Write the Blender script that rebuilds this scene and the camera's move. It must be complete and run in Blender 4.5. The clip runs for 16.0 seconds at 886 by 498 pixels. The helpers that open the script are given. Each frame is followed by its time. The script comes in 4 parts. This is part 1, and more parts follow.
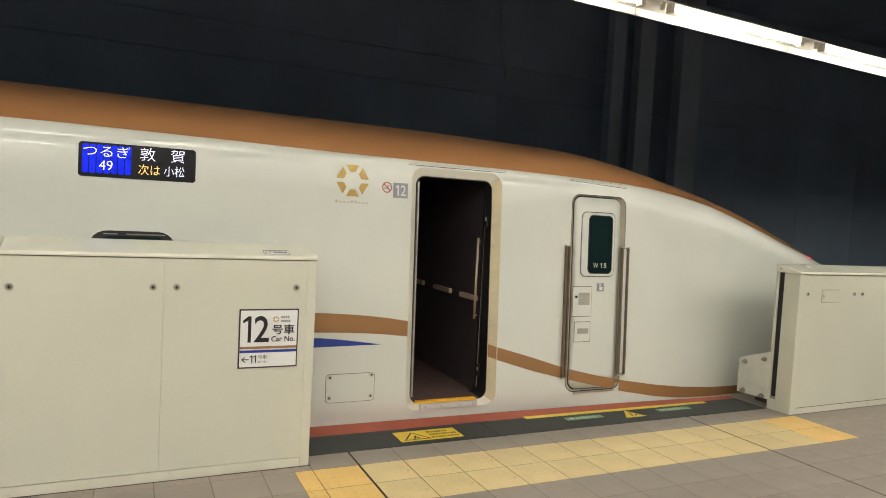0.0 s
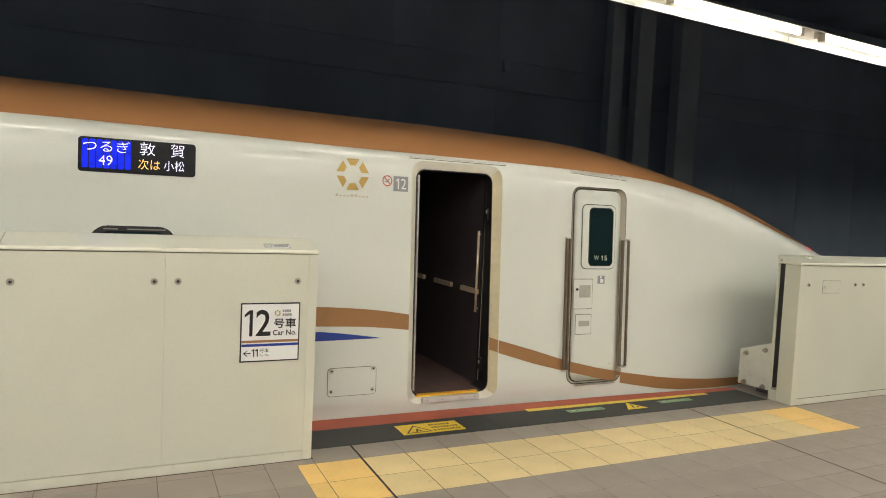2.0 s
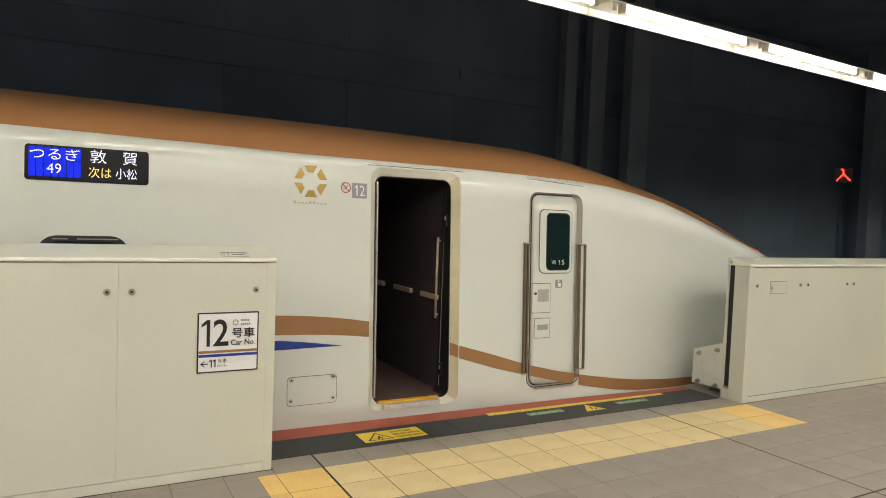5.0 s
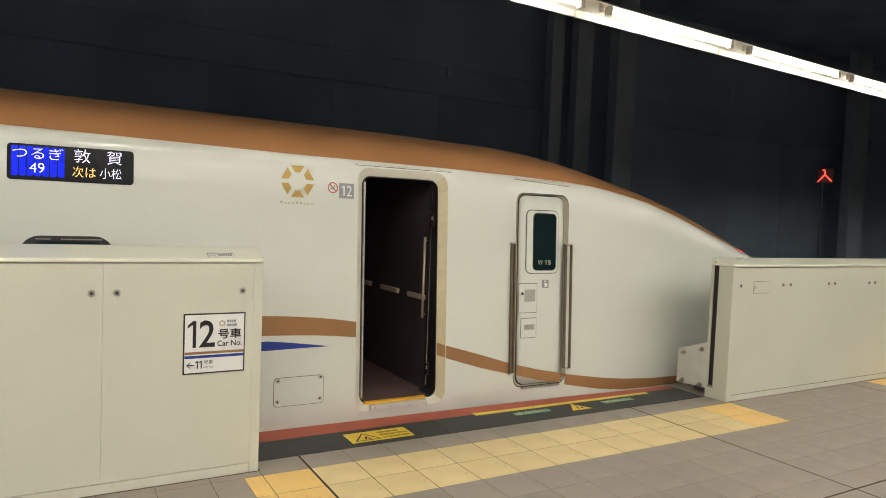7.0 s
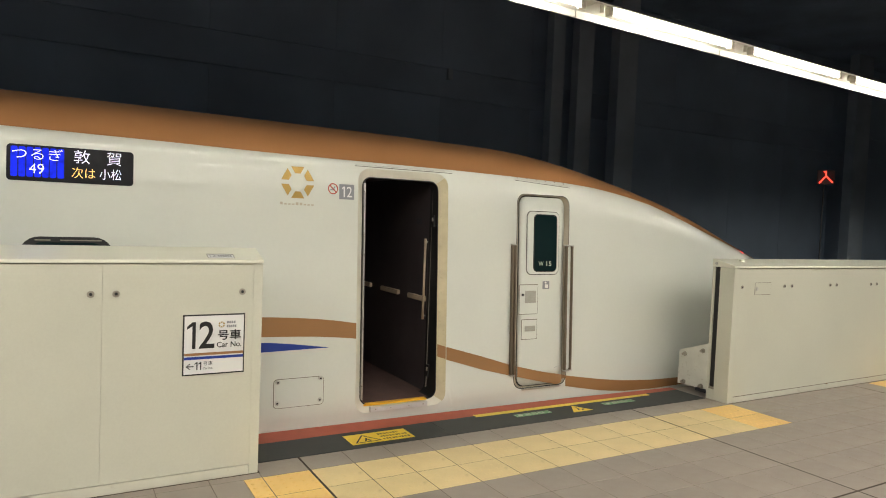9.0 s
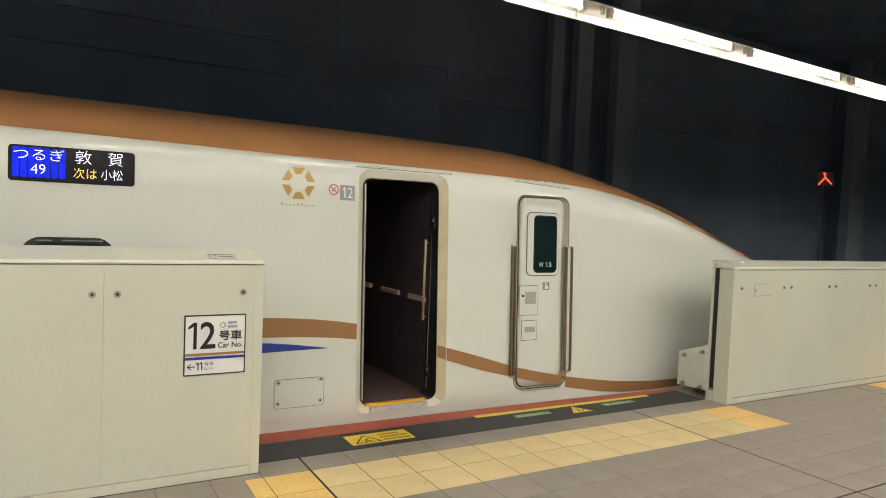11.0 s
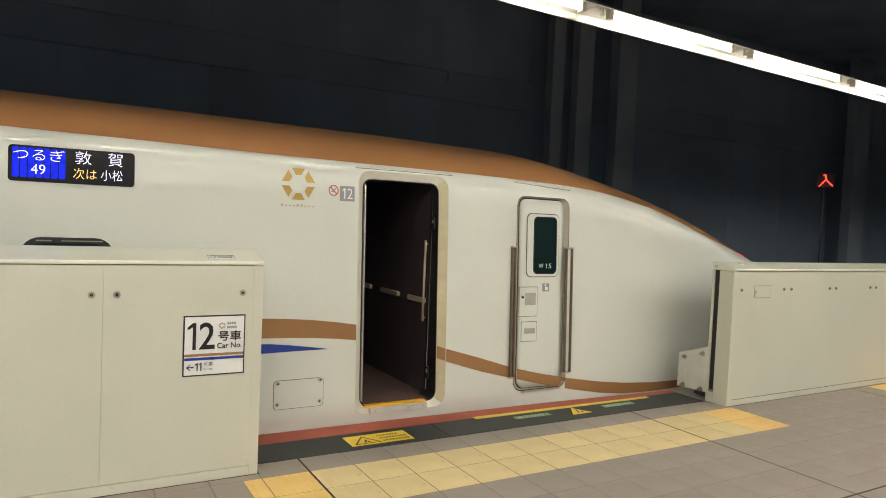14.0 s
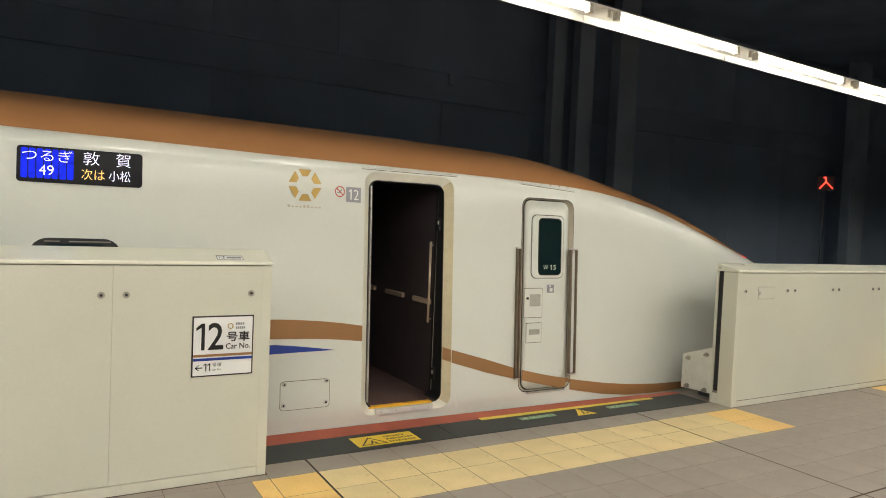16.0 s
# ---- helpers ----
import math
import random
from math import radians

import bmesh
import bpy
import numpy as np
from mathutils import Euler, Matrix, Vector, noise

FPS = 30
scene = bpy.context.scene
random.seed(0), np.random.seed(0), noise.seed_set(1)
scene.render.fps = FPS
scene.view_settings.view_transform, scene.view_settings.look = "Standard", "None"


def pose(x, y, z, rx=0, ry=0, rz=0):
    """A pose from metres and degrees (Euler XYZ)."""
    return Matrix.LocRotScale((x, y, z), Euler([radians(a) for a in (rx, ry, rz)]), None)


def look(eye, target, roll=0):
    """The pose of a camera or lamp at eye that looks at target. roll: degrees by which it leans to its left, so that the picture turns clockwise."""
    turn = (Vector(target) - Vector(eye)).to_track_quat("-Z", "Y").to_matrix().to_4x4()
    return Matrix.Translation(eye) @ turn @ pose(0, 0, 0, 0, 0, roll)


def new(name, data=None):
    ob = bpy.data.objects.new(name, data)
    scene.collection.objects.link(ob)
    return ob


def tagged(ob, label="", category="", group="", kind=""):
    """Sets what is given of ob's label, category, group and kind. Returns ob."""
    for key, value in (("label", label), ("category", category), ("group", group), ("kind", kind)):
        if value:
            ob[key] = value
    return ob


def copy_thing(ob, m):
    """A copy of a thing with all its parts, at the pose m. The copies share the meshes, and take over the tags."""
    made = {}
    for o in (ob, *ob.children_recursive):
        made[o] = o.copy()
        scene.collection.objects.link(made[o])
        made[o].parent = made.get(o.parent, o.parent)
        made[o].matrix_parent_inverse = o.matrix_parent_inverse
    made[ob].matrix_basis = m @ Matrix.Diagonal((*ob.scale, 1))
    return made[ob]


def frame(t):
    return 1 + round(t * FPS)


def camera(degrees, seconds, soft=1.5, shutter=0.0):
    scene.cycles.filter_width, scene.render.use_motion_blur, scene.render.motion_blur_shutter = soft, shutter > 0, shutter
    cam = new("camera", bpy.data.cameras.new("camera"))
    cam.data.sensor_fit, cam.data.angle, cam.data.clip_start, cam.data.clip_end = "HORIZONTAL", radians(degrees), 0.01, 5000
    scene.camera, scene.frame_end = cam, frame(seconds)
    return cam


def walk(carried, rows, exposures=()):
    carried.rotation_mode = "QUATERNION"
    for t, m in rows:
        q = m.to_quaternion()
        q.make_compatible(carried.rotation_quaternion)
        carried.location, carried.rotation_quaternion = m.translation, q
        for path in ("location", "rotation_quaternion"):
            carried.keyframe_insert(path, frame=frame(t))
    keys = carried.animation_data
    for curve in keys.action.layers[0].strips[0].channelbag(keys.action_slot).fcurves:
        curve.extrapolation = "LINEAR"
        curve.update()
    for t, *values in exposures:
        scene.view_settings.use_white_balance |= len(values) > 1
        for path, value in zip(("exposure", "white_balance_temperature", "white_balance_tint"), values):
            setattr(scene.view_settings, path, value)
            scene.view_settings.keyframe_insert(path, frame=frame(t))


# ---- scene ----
cam = camera(66.7, 16.0, soft=1.0)
PATH = [
    (0, (-1.361, -3.998, 1.621), (-0.516, -2.188, 1.516), 3.1),
    (0.5, (-1.364, -3.992, 1.603), (-0.519, -2.183, 1.491), 2.7),
    (1, (-1.368, -3.99, 1.604), (-0.521, -2.182, 1.486), 2.6),
    (1.5, (-1.365, -3.994, 1.607), (-0.52, -2.185, 1.486), 2.7),
    (2, (-1.367, -3.993, 1.602), (-0.521, -2.185, 1.484), 2.7),
    (2.5, (-1.364, -3.999, 1.611), (-0.52, -2.19, 1.49), 2.7),
    (3, (-1.364, -3.996, 1.605), (-0.518, -2.188, 1.488), 2.7),
    (3.5, (-1.356, -3.999, 1.613), (-0.491, -2.2, 1.495), 2.6),
    (4, (-1.365, -3.999, 1.611), (-0.458, -2.22, 1.505), 2.3),
    (4.2, (-1.369, -4.0, 1.609), (-0.45, -2.227, 1.506), 2.28),
    (6.5, (-1.394, -4.003, 1.601), (-0.402, -2.269, 1.509), 2.2),
    (7, (-1.394, -4.002, 1.613), (-0.401, -2.269, 1.517), 2.3),
    (7.5, (-1.389, -4.003, 1.607), (-0.398, -2.268, 1.514), 2.3),
    (8, (-1.392, -3.989, 1.608), (-0.398, -2.256, 1.515), 2.3),
    (8.5, (-1.387, -3.991, 1.605), (-0.395, -2.257, 1.515), 2.3),
    (9, (-1.385, -3.994, 1.608), (-0.394, -2.259, 1.517), 2.3),
    (11.5, (-1.4, -3.998, 1.607), (-0.406, -2.264, 1.521), 2.4),
    (12, (-1.397, -4.001, 1.603), (-0.403, -2.267, 1.519), 2.4),
    (12.5, (-1.394, -4.005, 1.61), (-0.402, -2.271, 1.524), 2.4),
    (13, (-1.392, -4.005, 1.609), (-0.4, -2.271, 1.524), 2.5),
    (13.5, (-1.396, -3.999, 1.61), (-0.402, -2.265, 1.525), 2.5),
    (14, (-1.391, -4.001, 1.608), (-0.4, -2.266, 1.523), 2.5),
    (14.5, (-1.394, -4.0, 1.603), (-0.402, -2.266, 1.521), 2.5),
    (15, (-1.398, -3.999, 1.6), (-0.406, -2.265, 1.521), 2.5),
    (15.5, (-1.415, -4.001, 1.601), (-0.424, -2.266, 1.523), 2.5),
    (16, (-1.448, -3.978, 1.591), (-0.452, -2.245, 1.515), 2.5),
]
walk(cam, [(t, look(e, g, r)) for t, e, g, r in PATH])


# ---- world and exposure ----
world = bpy.data.worlds.new("underground_dark")
scene.world = world
world.use_nodes = True
world.node_tree.nodes["Background"].inputs[0].default_value = (0.55, 0.65, 1.0, 1)
world.node_tree.nodes["Background"].inputs[1].default_value = 0.012
scene.view_settings.exposure = 0.09
TUBE_GLOW = 30.0
FILL_GLOW = 1.9


# ---- materials ----
def material(name, col, rough=0.5, metal=0.0, var=0.08, scale=2.5, fine=0.0, fine_scale=180.0, bump=0.0,
             bump_scale=250.0, coat=0.0, rnd=0.0, rough_var=0.0, stain=None, stain_at=0.62, glow=0.0, spec=0.5):
    m = bpy.data.materials.new(name)
    m.use_nodes = True
    nt = m.node_tree
    n, lk = nt.nodes, nt.links
    b = n["Principled BSDF"]
    b.inputs["Roughness"].default_value = rough
    b.inputs["Metallic"].default_value = metal
    b.inputs["Coat Weight"].default_value = coat
    b.inputs["Coat Roughness"].default_value = 0.06
    b.inputs["Specular IOR Level"].default_value = spec
    co = n.new("ShaderNodeTexCoord")

    def tex(sc, det=4.0):
        t = n.new("ShaderNodeTexNoise")
        t.inputs["Scale"].default_value = sc
        t.inputs["Detail"].default_value = det
        lk.new(co.outputs["Object"], t.inputs["Vector"])
        return t.outputs["Fac"]

    def span(out, lo, hi):
        r = n.new("ShaderNodeMapRange")
        r.inputs["From Min"].default_value, r.inputs["From Max"].default_value = 0.25, 0.75
        r.inputs["To Min"].default_value, r.inputs["To Max"].default_value = lo, hi
        lk.new(out, r.inputs["Value"])
        return r.outputs["Result"]

    def times(a, c):
        t = n.new("ShaderNodeMath")
        t.operation = "MULTIPLY"
        lk.new(a, t.inputs[0])
        lk.new(c, t.inputs[1])
        return t.outputs[0]

    value = span(tex(scale), 1 - var, 1 + var)
    if fine:
        value = times(value, span(tex(fine_scale, 2.0), 1 - fine, 1 + fine))
    if rnd:
        oi = n.new("ShaderNodeObjectInfo")
        r = n.new("ShaderNodeMapRange")
        r.inputs["To Min"].default_value, r.inputs["To Max"].default_value = 1 - rnd, 1 + rnd
        lk.new(oi.outputs["Random"], r.inputs["Value"])
        value = times(value, r.outputs["Result"])
    hsv = n.new("ShaderNodeHueSaturation")
    hsv.inputs["Color"].default_value = (*col, 1)
    lk.new(value, hsv.inputs["Value"])
    out = hsv.outputs["Color"]
    if stain:
        mx = n.new("ShaderNodeMix")
        mx.data_type = "RGBA"
        mx.inputs["B"].default_value = (*stain, 1)
        r = n.new("ShaderNodeMapRange")
        r.inputs["From Min"].default_value, r.inputs["From Max"].default_value = stain_at, stain_at + 0.2
        r.inputs["To Max"].default_value = 0.6
        lk.new(tex(scale * 3.1, 8.0), r.inputs["Value"])
        lk.new(r.outputs["Result"], mx.inputs["Factor"])
        lk.new(out, mx.inputs["A"])
        out = mx.outputs["Result"]
    lk.new(out, b.inputs["Base Color"])
    if rough_var:
        lk.new(span(tex(scale * 4), rough - rough_var, rough + rough_var), b.inputs["Roughness"])
    if bump:
        bp = n.new("ShaderNodeBump")
        bp.inputs["Strength"].default_value = bump
        bp.inputs["Distance"].default_value = 0.002
        lk.new(tex(bump_scale, 3.0), bp.inputs["Height"])
        lk.new(bp.outputs["Normal"], b.inputs["Normal"])
    if glow:
        lk.new(out, b.inputs["Emission Color"])
        b.inputs["Emission Strength"].default_value = glow
    return m


def car_paint(name, col, rough, wave, gloss=0.006):
    """Glossy paint over sheet metal that is not quite flat."""
    m = material(name, col, rough=rough, var=0.025, scale=1.3, fine=0.01, fine_scale=40, coat=0.8, rough_var=0.03, spec=0.1)
    m.node_tree.nodes["Principled BSDF"].inputs["Coat Roughness"].default_value = gloss
    nt = m.node_tree
    b = nt.nodes["Principled BSDF"]
    co = nt.nodes.new("ShaderNodeTexCoord")
    t = nt.nodes.new("ShaderNodeTexNoise")
    t.inputs["Scale"].default_value = 2.2
    t.inputs["Detail"].default_value = 1.5
    bp = nt.nodes.new("ShaderNodeBump")
    bp.inputs["Strength"].default_value = wave
    bp.inputs["Distance"].default_value = 0.01
    nt.links.new(co.outputs["Object"], t.inputs["Vector"])
    nt.links.new(t.outputs["Fac"], bp.inputs["Height"])
    nt.links.new(bp.outputs["Normal"], b.inputs["Normal"])
    nt.links.new(bp.outputs["Normal"], b.inputs["Coat Normal"])
    return m


M_WHITE = car_paint("white_car_paint", (0.700, 0.716, 0.664), 0.38, 0.085)
M_COPPER = car_paint("copper_brown_paint", (0.40, 0.19, 0.078), 0.45, 0.2, 0.25)
M_STRIPE = material("copper_stripe_film", (0.33, 0.165, 0.065), 0.3, var=0.05, coat=0.4)
M_BLUE = material("blue_stripe_film", (0.012, 0.045, 0.30), 0.3, var=0.05, coat=0.4)
M_CREAM = material("cream_jamb_paint", (0.57, 0.50, 0.33), 0.5, var=0.08, scale=14, stain=(0.40, 0.33, 0.20), stain_at=0.60)
M_GRIME = material("brown_floor_grime", (0.075, 0.052, 0.034), 0.9, var=0.4, scale=9)
M_RUST = material("brown_rust", (0.16, 0.085, 0.04), 0.85, var=0.3, scale=60)
M_RUBBER = material("black_rubber", (0.014, 0.014, 0.015), 0.55, var=0.15, scale=12)
M_STEEL = material("brushed_steel", (0.55, 0.54, 0.51), 0.33, metal=0.9, var=0.1, scale=8, rough_var=0.08)
M_RAIL = material("weathered_steel_rail", (0.36, 0.33, 0.28), 0.4, metal=0.7, var=0.2, scale=9)
M_HANDRAIL = material("brown_weathered_steel", (0.20, 0.16, 0.115), 0.35, metal=0.6, var=0.2, scale=9)
M_GRILLE = material("grey_vent_paint", (0.40, 0.385, 0.34), 0.5, var=0.08, scale=20)
M_GLASS = material("dark_tinted_glass", (0.006, 0.018, 0.020), 0.06, var=0.05, spec=0.22)
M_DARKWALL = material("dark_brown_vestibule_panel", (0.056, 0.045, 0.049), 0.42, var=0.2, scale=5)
M_CARPET = material("reddish_brown_vestibule_floor", (0.115, 0.066, 0.058), 0.8, var=0.15, scale=7, fine=0.2)
M_YELLOW = material("yellow_film", (0.84, 0.60, 0.06), 0.5, var=0.08, scale=9, stain=(0.35, 0.24, 0.05), stain_at=0.6)
M_YLINE = material("worn_yellow_line", (0.84, 0.64, 0.08), 0.55, var=0.12, scale=8, stain=(0.3, 0.25, 0.08), stain_at=0.55)
M_GREEN = material("green_film", (0.15, 0.34, 0.18), 0.5, var=0.12, scale=12)
M_PALEPRINT = material("pale_print", (0.55, 0.62, 0.5), 0.5, var=0.1)
M_BLACK = material("black_print", (0.012, 0.012, 0.012), 0.45, var=0.1)
M_GOLD = material("gold_emblem_print", (0.42, 0.27, 0.065), 0.35, metal=0.35, var=0.06)
M_GREYPRINT = material("grey_print", (0.26, 0.265, 0.29), 0.4, var=0.05)
M_REDPRINT = material("red_print", (0.45, 0.06, 0.04), 0.4, var=0.05)
M_WHITEPRINT = material("white_print", (0.78, 0.78, 0.77), 0.4, var=0.03)
M_GATE = material("beige_gate_steel", (0.595, 0.592, 0.498), 0.42, var=0.04, scale=1.4, fine=0.02, fine_scale=90,
                  bump=0.05, bump_scale=120, rough_var=0.05, coat=0.15)
# gate beige raised in tone for the caps, as lit from the lamps above
M_GATECAP = material("lit_beige_gate_cap", (0.76, 0.75, 0.635), 0.38, var=0.03, scale=2, fine=0.015, coat=0.2)
M_GATEBASE = material("scuffed_beige_gate_base", (0.60, 0.59, 0.50), 0.45, var=0.07, scale=4, stain=(0.24, 0.19, 0.12), stain_at=0.64)
M_GATESEAM = material("beige_seam_shadow", (0.55, 0.53, 0.44), 0.7, var=0.1)
M_SURROUND = material("off_white_surround", (0.66, 0.64, 0.55), 0.4, var=0.06, scale=5, coat=0.3)
M_RECESS = material("grey_recess_shade", (0.40, 0.355, 0.275), 0.45, var=0.1, scale=6)
M_BRASS = material("warm_satin_metal", (0.62, 0.50, 0.36), 0.4, metal=0.35, var=0.08, scale=9)
M_CAPTION = material("pale_gold_print", (0.50, 0.45, 0.36), 0.4, var=0.05)
M_GROOVE = material("brown_groove_shadow", (0.14, 0.11, 0.08), 0.8, var=0.1)
M_TAIL = material("red_tail_lens", (1.0, 0.03, 0.03), 0.3, var=0.0, glow=0.9)
M_PALECEIL = material("off_white_ceiling_panel", (0.72, 0.71, 0.67), 0.7, var=0.05, scale=1.2)
M_PALEWALL = material("pale_bounce_wall", (0.58, 0.57, 0.54), 0.5, var=0.06, scale=1.5)
M_NOSING = material("orange_yellow_nosing", (0.85, 0.46, 0.03), 0.45, var=0.08, scale=9)
M_SILL = material("dull_aluminium", (0.62, 0.62, 0.60), 0.5, metal=0.3, var=0.1, scale=10)
M_DUCT = material("dark_grey_duct", (0.07, 0.072, 0.085), 0.6, var=0.15, scale=2)
M_SEAM = material("shadow_gap_filler", (0.05, 0.045, 0.035), 0.8, var=0.1)
M_TILE = material("grey_platform_tile", (0.297, 0.252, 0.217), 0.48, var=0.09, scale=3.0, fine=0.10, fine_scale=220,
                  bump=0.12, rnd=0.035, rough_var=0.1, stain=(0.185, 0.155, 0.132), stain_at=0.66)
M_GROUT = material("dark_grout", (0.155, 0.125, 0.10), 0.9, var=0.2, scale=20)
M_JOINT = material("brown_joint_filler", (0.040, 0.023, 0.013), 0.8, var=0.25, scale=14)
M_TACT = material("pale_yellow_tactile_tile", (0.73, 0.575, 0.30), 0.5, var=0.08, scale=4, fine=0.06, rnd=0.06,
                  stain=(0.36, 0.28, 0.13), stain_at=0.62)
M_TACTO = material("orange_yellow_tactile_tile", (0.82, 0.54, 0.18), 0.48, var=0.06, scale=4, fine=0.05, rnd=0.04,
                   stain=(0.42, 0.28, 0.08), stain_at=0.66)
M_EDGE = material("dark_rubber_edge_band", (0.034, 0.038, 0.038), 0.6, var=0.15, scale=5, fine=0.1, bump=0.1)
M_RED = material("red_edge_strip", (0.42, 0.10, 0.06), 0.7, var=0.1, scale=5, fine=0.06)
M_CONC = material("dark_concrete", (0.275, 0.345, 0.45), 0.8, var=0.25, scale=0.8, fine=0.08, fine_scale=20, bump=0.2)
M_WALLP = material("dark_wall_panel", (0.275, 0.345, 0.45), 0.7, var=0.15, scale=0.6, rnd=0.07)
M_PILLAR = material("grey_steel_pillar", (0.36, 0.42, 0.49), 0.6, var=0.15, scale=1.5)
M_TRACK = material("track_slab_concrete", (0.12, 0.115, 0.11), 0.9, var=0.2, scale=1.2, fine=0.1)
M_TRAY = material("white_enamel_tray", (0.78, 0.77, 0.70), 0.4, var=0.04, scale=4)
M_HOLDER = material("ivory_lampholder", (0.62, 0.58, 0.48), 0.45, var=0.06)
# glow of the unseen panels added as fill over the platform
M_FILLPANEL = material("fill_panel_glow", (1.0, 0.975, 0.90), 0.5, var=0.0, glow=FILL_GLOW)
M_TUBE = material("fluorescent_tube_glow", (1.0, 0.965, 0.85), 0.3, var=0.0, glow=TUBE_GLOW)
M_LEDBLUE = material("blue_led_field", (0.004, 0.014, 0.50), 0.5, var=0.35, scale=22, glow=0.95, spec=0.1)
M_LEDWHITE = material("white_led_text", (0.85, 0.82, 1.0), 0.4, var=0.15, scale=40, glow=1.0)
M_LEDAMBER = material("amber_led_text", (1.0, 0.62, 0.18), 0.4, var=0.1, scale=40, glow=1.0)
M_LEDRED = material("red_led_sign", (1.0, 0.045, 0.025), 0.4, var=0.0, glow=4.0)
M_SCREEN = material("black_led_screen", (0.010, 0.010, 0.013), 0.35, var=0.1, spec=0.15)
M_CONNECT = material("scuffed_white_end_plate", (0.62, 0.62, 0.55), 0.5, var=0.08, scale=8, stain=(0.3, 0.27, 0.2), stain_at=0.6)


# ---- building helpers ----
BASE = {}


def thing(name, base, label, category, group="", kind=""):
    ob = new(name)
    ob.location = base
    ob.empty_display_size = 0.1
    BASE[ob] = Vector(base)
    return tagged(ob, label, category, group, kind)


def part(name, bm, mat, parent, label="", smooth=False):
    base = BASE[parent]
    bmesh.ops.translate(bm, verts=bm.verts, vec=-base)
    me = bpy.data.meshes.new(name)
    bm.to_mesh(me)
    bm.free()
    me.materials.append(mat)
    if smooth:
        me.polygons.foreach_set("use_smooth", [True] * len(me.polygons))
    ob = new(name, me)
    ob.parent = parent
    BASE[ob] = base
    return tagged(ob, label)


def setting(name, bm, mat, label, category):
    me = bpy.data.meshes.new(name)
    bm.to_mesh(me)
    bm.free()
    me.materials.append(mat)
    ob = new(name, me)
    BASE[ob] = Vector((0, 0, 0))
    return tagged(ob, label, category, kind="structure")


def box(x0, x1, y0, y1, z0, z1, bevel=0.0, bm=None):
    bm = bm or bmesh.new()
    m = Matrix.Translation(((x0 + x1) / 2, (y0 + y1) / 2, (z0 + z1) / 2)) @ Matrix.Diagonal((x1 - x0, y1 - y0, z1 - z0, 1))
    r = bmesh.ops.create_cube(bm, size=1, matrix=m)
    if bevel:
        edges = list({e for v in r["verts"] for e in v.link_edges})
        bmesh.ops.bevel(bm, geom=edges, offset=bevel, segments=2, affect="EDGES", profile=0.6)
    return bm


def prism(profile, x0, x1, bevel=0.0):
    """A profile of (y, z) points drawn out along x."""
    bm = bmesh.new()
    a = [bm.verts.new((x0, y, z)) for y, z in profile]
    b = [bm.verts.new((x1, y, z)) for y, z in profile]
    k = len(profile)
    bm.faces.new(a)
    bm.faces.new(b[::-1])
    for i in range(k):
        bm.faces.new((a[i], b[i], b[(i + 1) % k], a[(i + 1) % k]))
    bmesh.ops.recalc_face_normals(bm, faces=bm.faces)
    if bevel:
        bmesh.ops.bevel(bm, geom=list(bm.edges), offset=bevel, segments=2, affect="EDGES", profile=0.6)
    return bm


def rod(a, b, r, seg=12, bm=None, r2=None):
    bm = bm or bmesh.new()
    a, b = Vector(a), Vector(b)
    d = b - a
    m = Matrix.Translation((a + b) / 2) @ d.to_track_quat("Z", "Y").to_matrix().to_4x4()
    bmesh.ops.create_cone(bm, cap_ends=True, segments=seg, radius1=r, radius2=r if r2 is None else r2, depth=d.length, matrix=m)
    return bm


def rounded(x0, x1, z0, z1, r, seg=6, lean=0.0):
    """A closed outline with round corners; lean shifts its foot along x."""
    size = max(x1 - x0, z1 - z0)
    cuts = 24 if size > 1 else 8 if size > 0.3 else 3
    pts = []
    for cx, cz, a0 in ((x1 - r, z1 - r, 0), (x0 + r, z1 - r, 90), (x0 + r, z0 + r, 180), (x1 - r, z0 + r, 270)):
        for i in range(seg + 1):
            a = radians(a0 + 90 * i / seg)
            pts.append((cx + r * math.cos(a), cz + r * math.sin(a)))
    out = []
    for i, p in enumerate(pts):
        q = pts[(i + 1) % len(pts)]
        n = cuts if i % (seg + 1) == seg else 1
        out += [(p[0] + (q[0] - p[0]) * k / n, p[1] + (q[1] - p[1]) * k / n) for k in range(n)]
    return [(x + lean * (z - z1) / (z1 - z0), z) for x, z in out]


def ring(bm, loop_a, loop_b):
    a = [bm.verts.new(p) for p in loop_a]
    b = [bm.verts.new(p) for p in loop_b]
    k = len(a)
    for i in range(k):
        bm.faces.new((a[i], a[(i + 1) % k], b[(i + 1) % k], b[i]))
    return bm


def patch(outline, place, rings=4, rim=None, bm=None):
    """A filled outline laid on a surface, with a rim that goes back to another one."""
    bm = bm or bmesh.new()
    cx = sum(p[0] for p in outline) / len(outline)
    cz = sum(p[1] for p in outline) / len(outline)
    k = len(outline)
    last = None
    for j in range(rings):
        s = 1 - j / rings
        row = [bm.verts.new(place(cx + (x - cx) * s, cz + (z - cz) * s)) for x, z in outline]
        if last:
            for i in range(k):
                bm.faces.new((last[i], last[(i + 1) % k], row[(i + 1) % k], row[i]))
        last = row
    c = bm.verts.new(place(cx, cz))
    for i in range(k):
        bm.faces.new((last[i], last[(i + 1) % k], c))
    if rim:
        ring(bm, [rim(x, z) for x, z in outline], [place(x, z) for x, z in outline])
        bmesh.ops.remove_doubles(bm, verts=bm.verts, dist=1e-5)
    bmesh.ops.recalc_face_normals(bm, faces=bm.faces)
    return bm


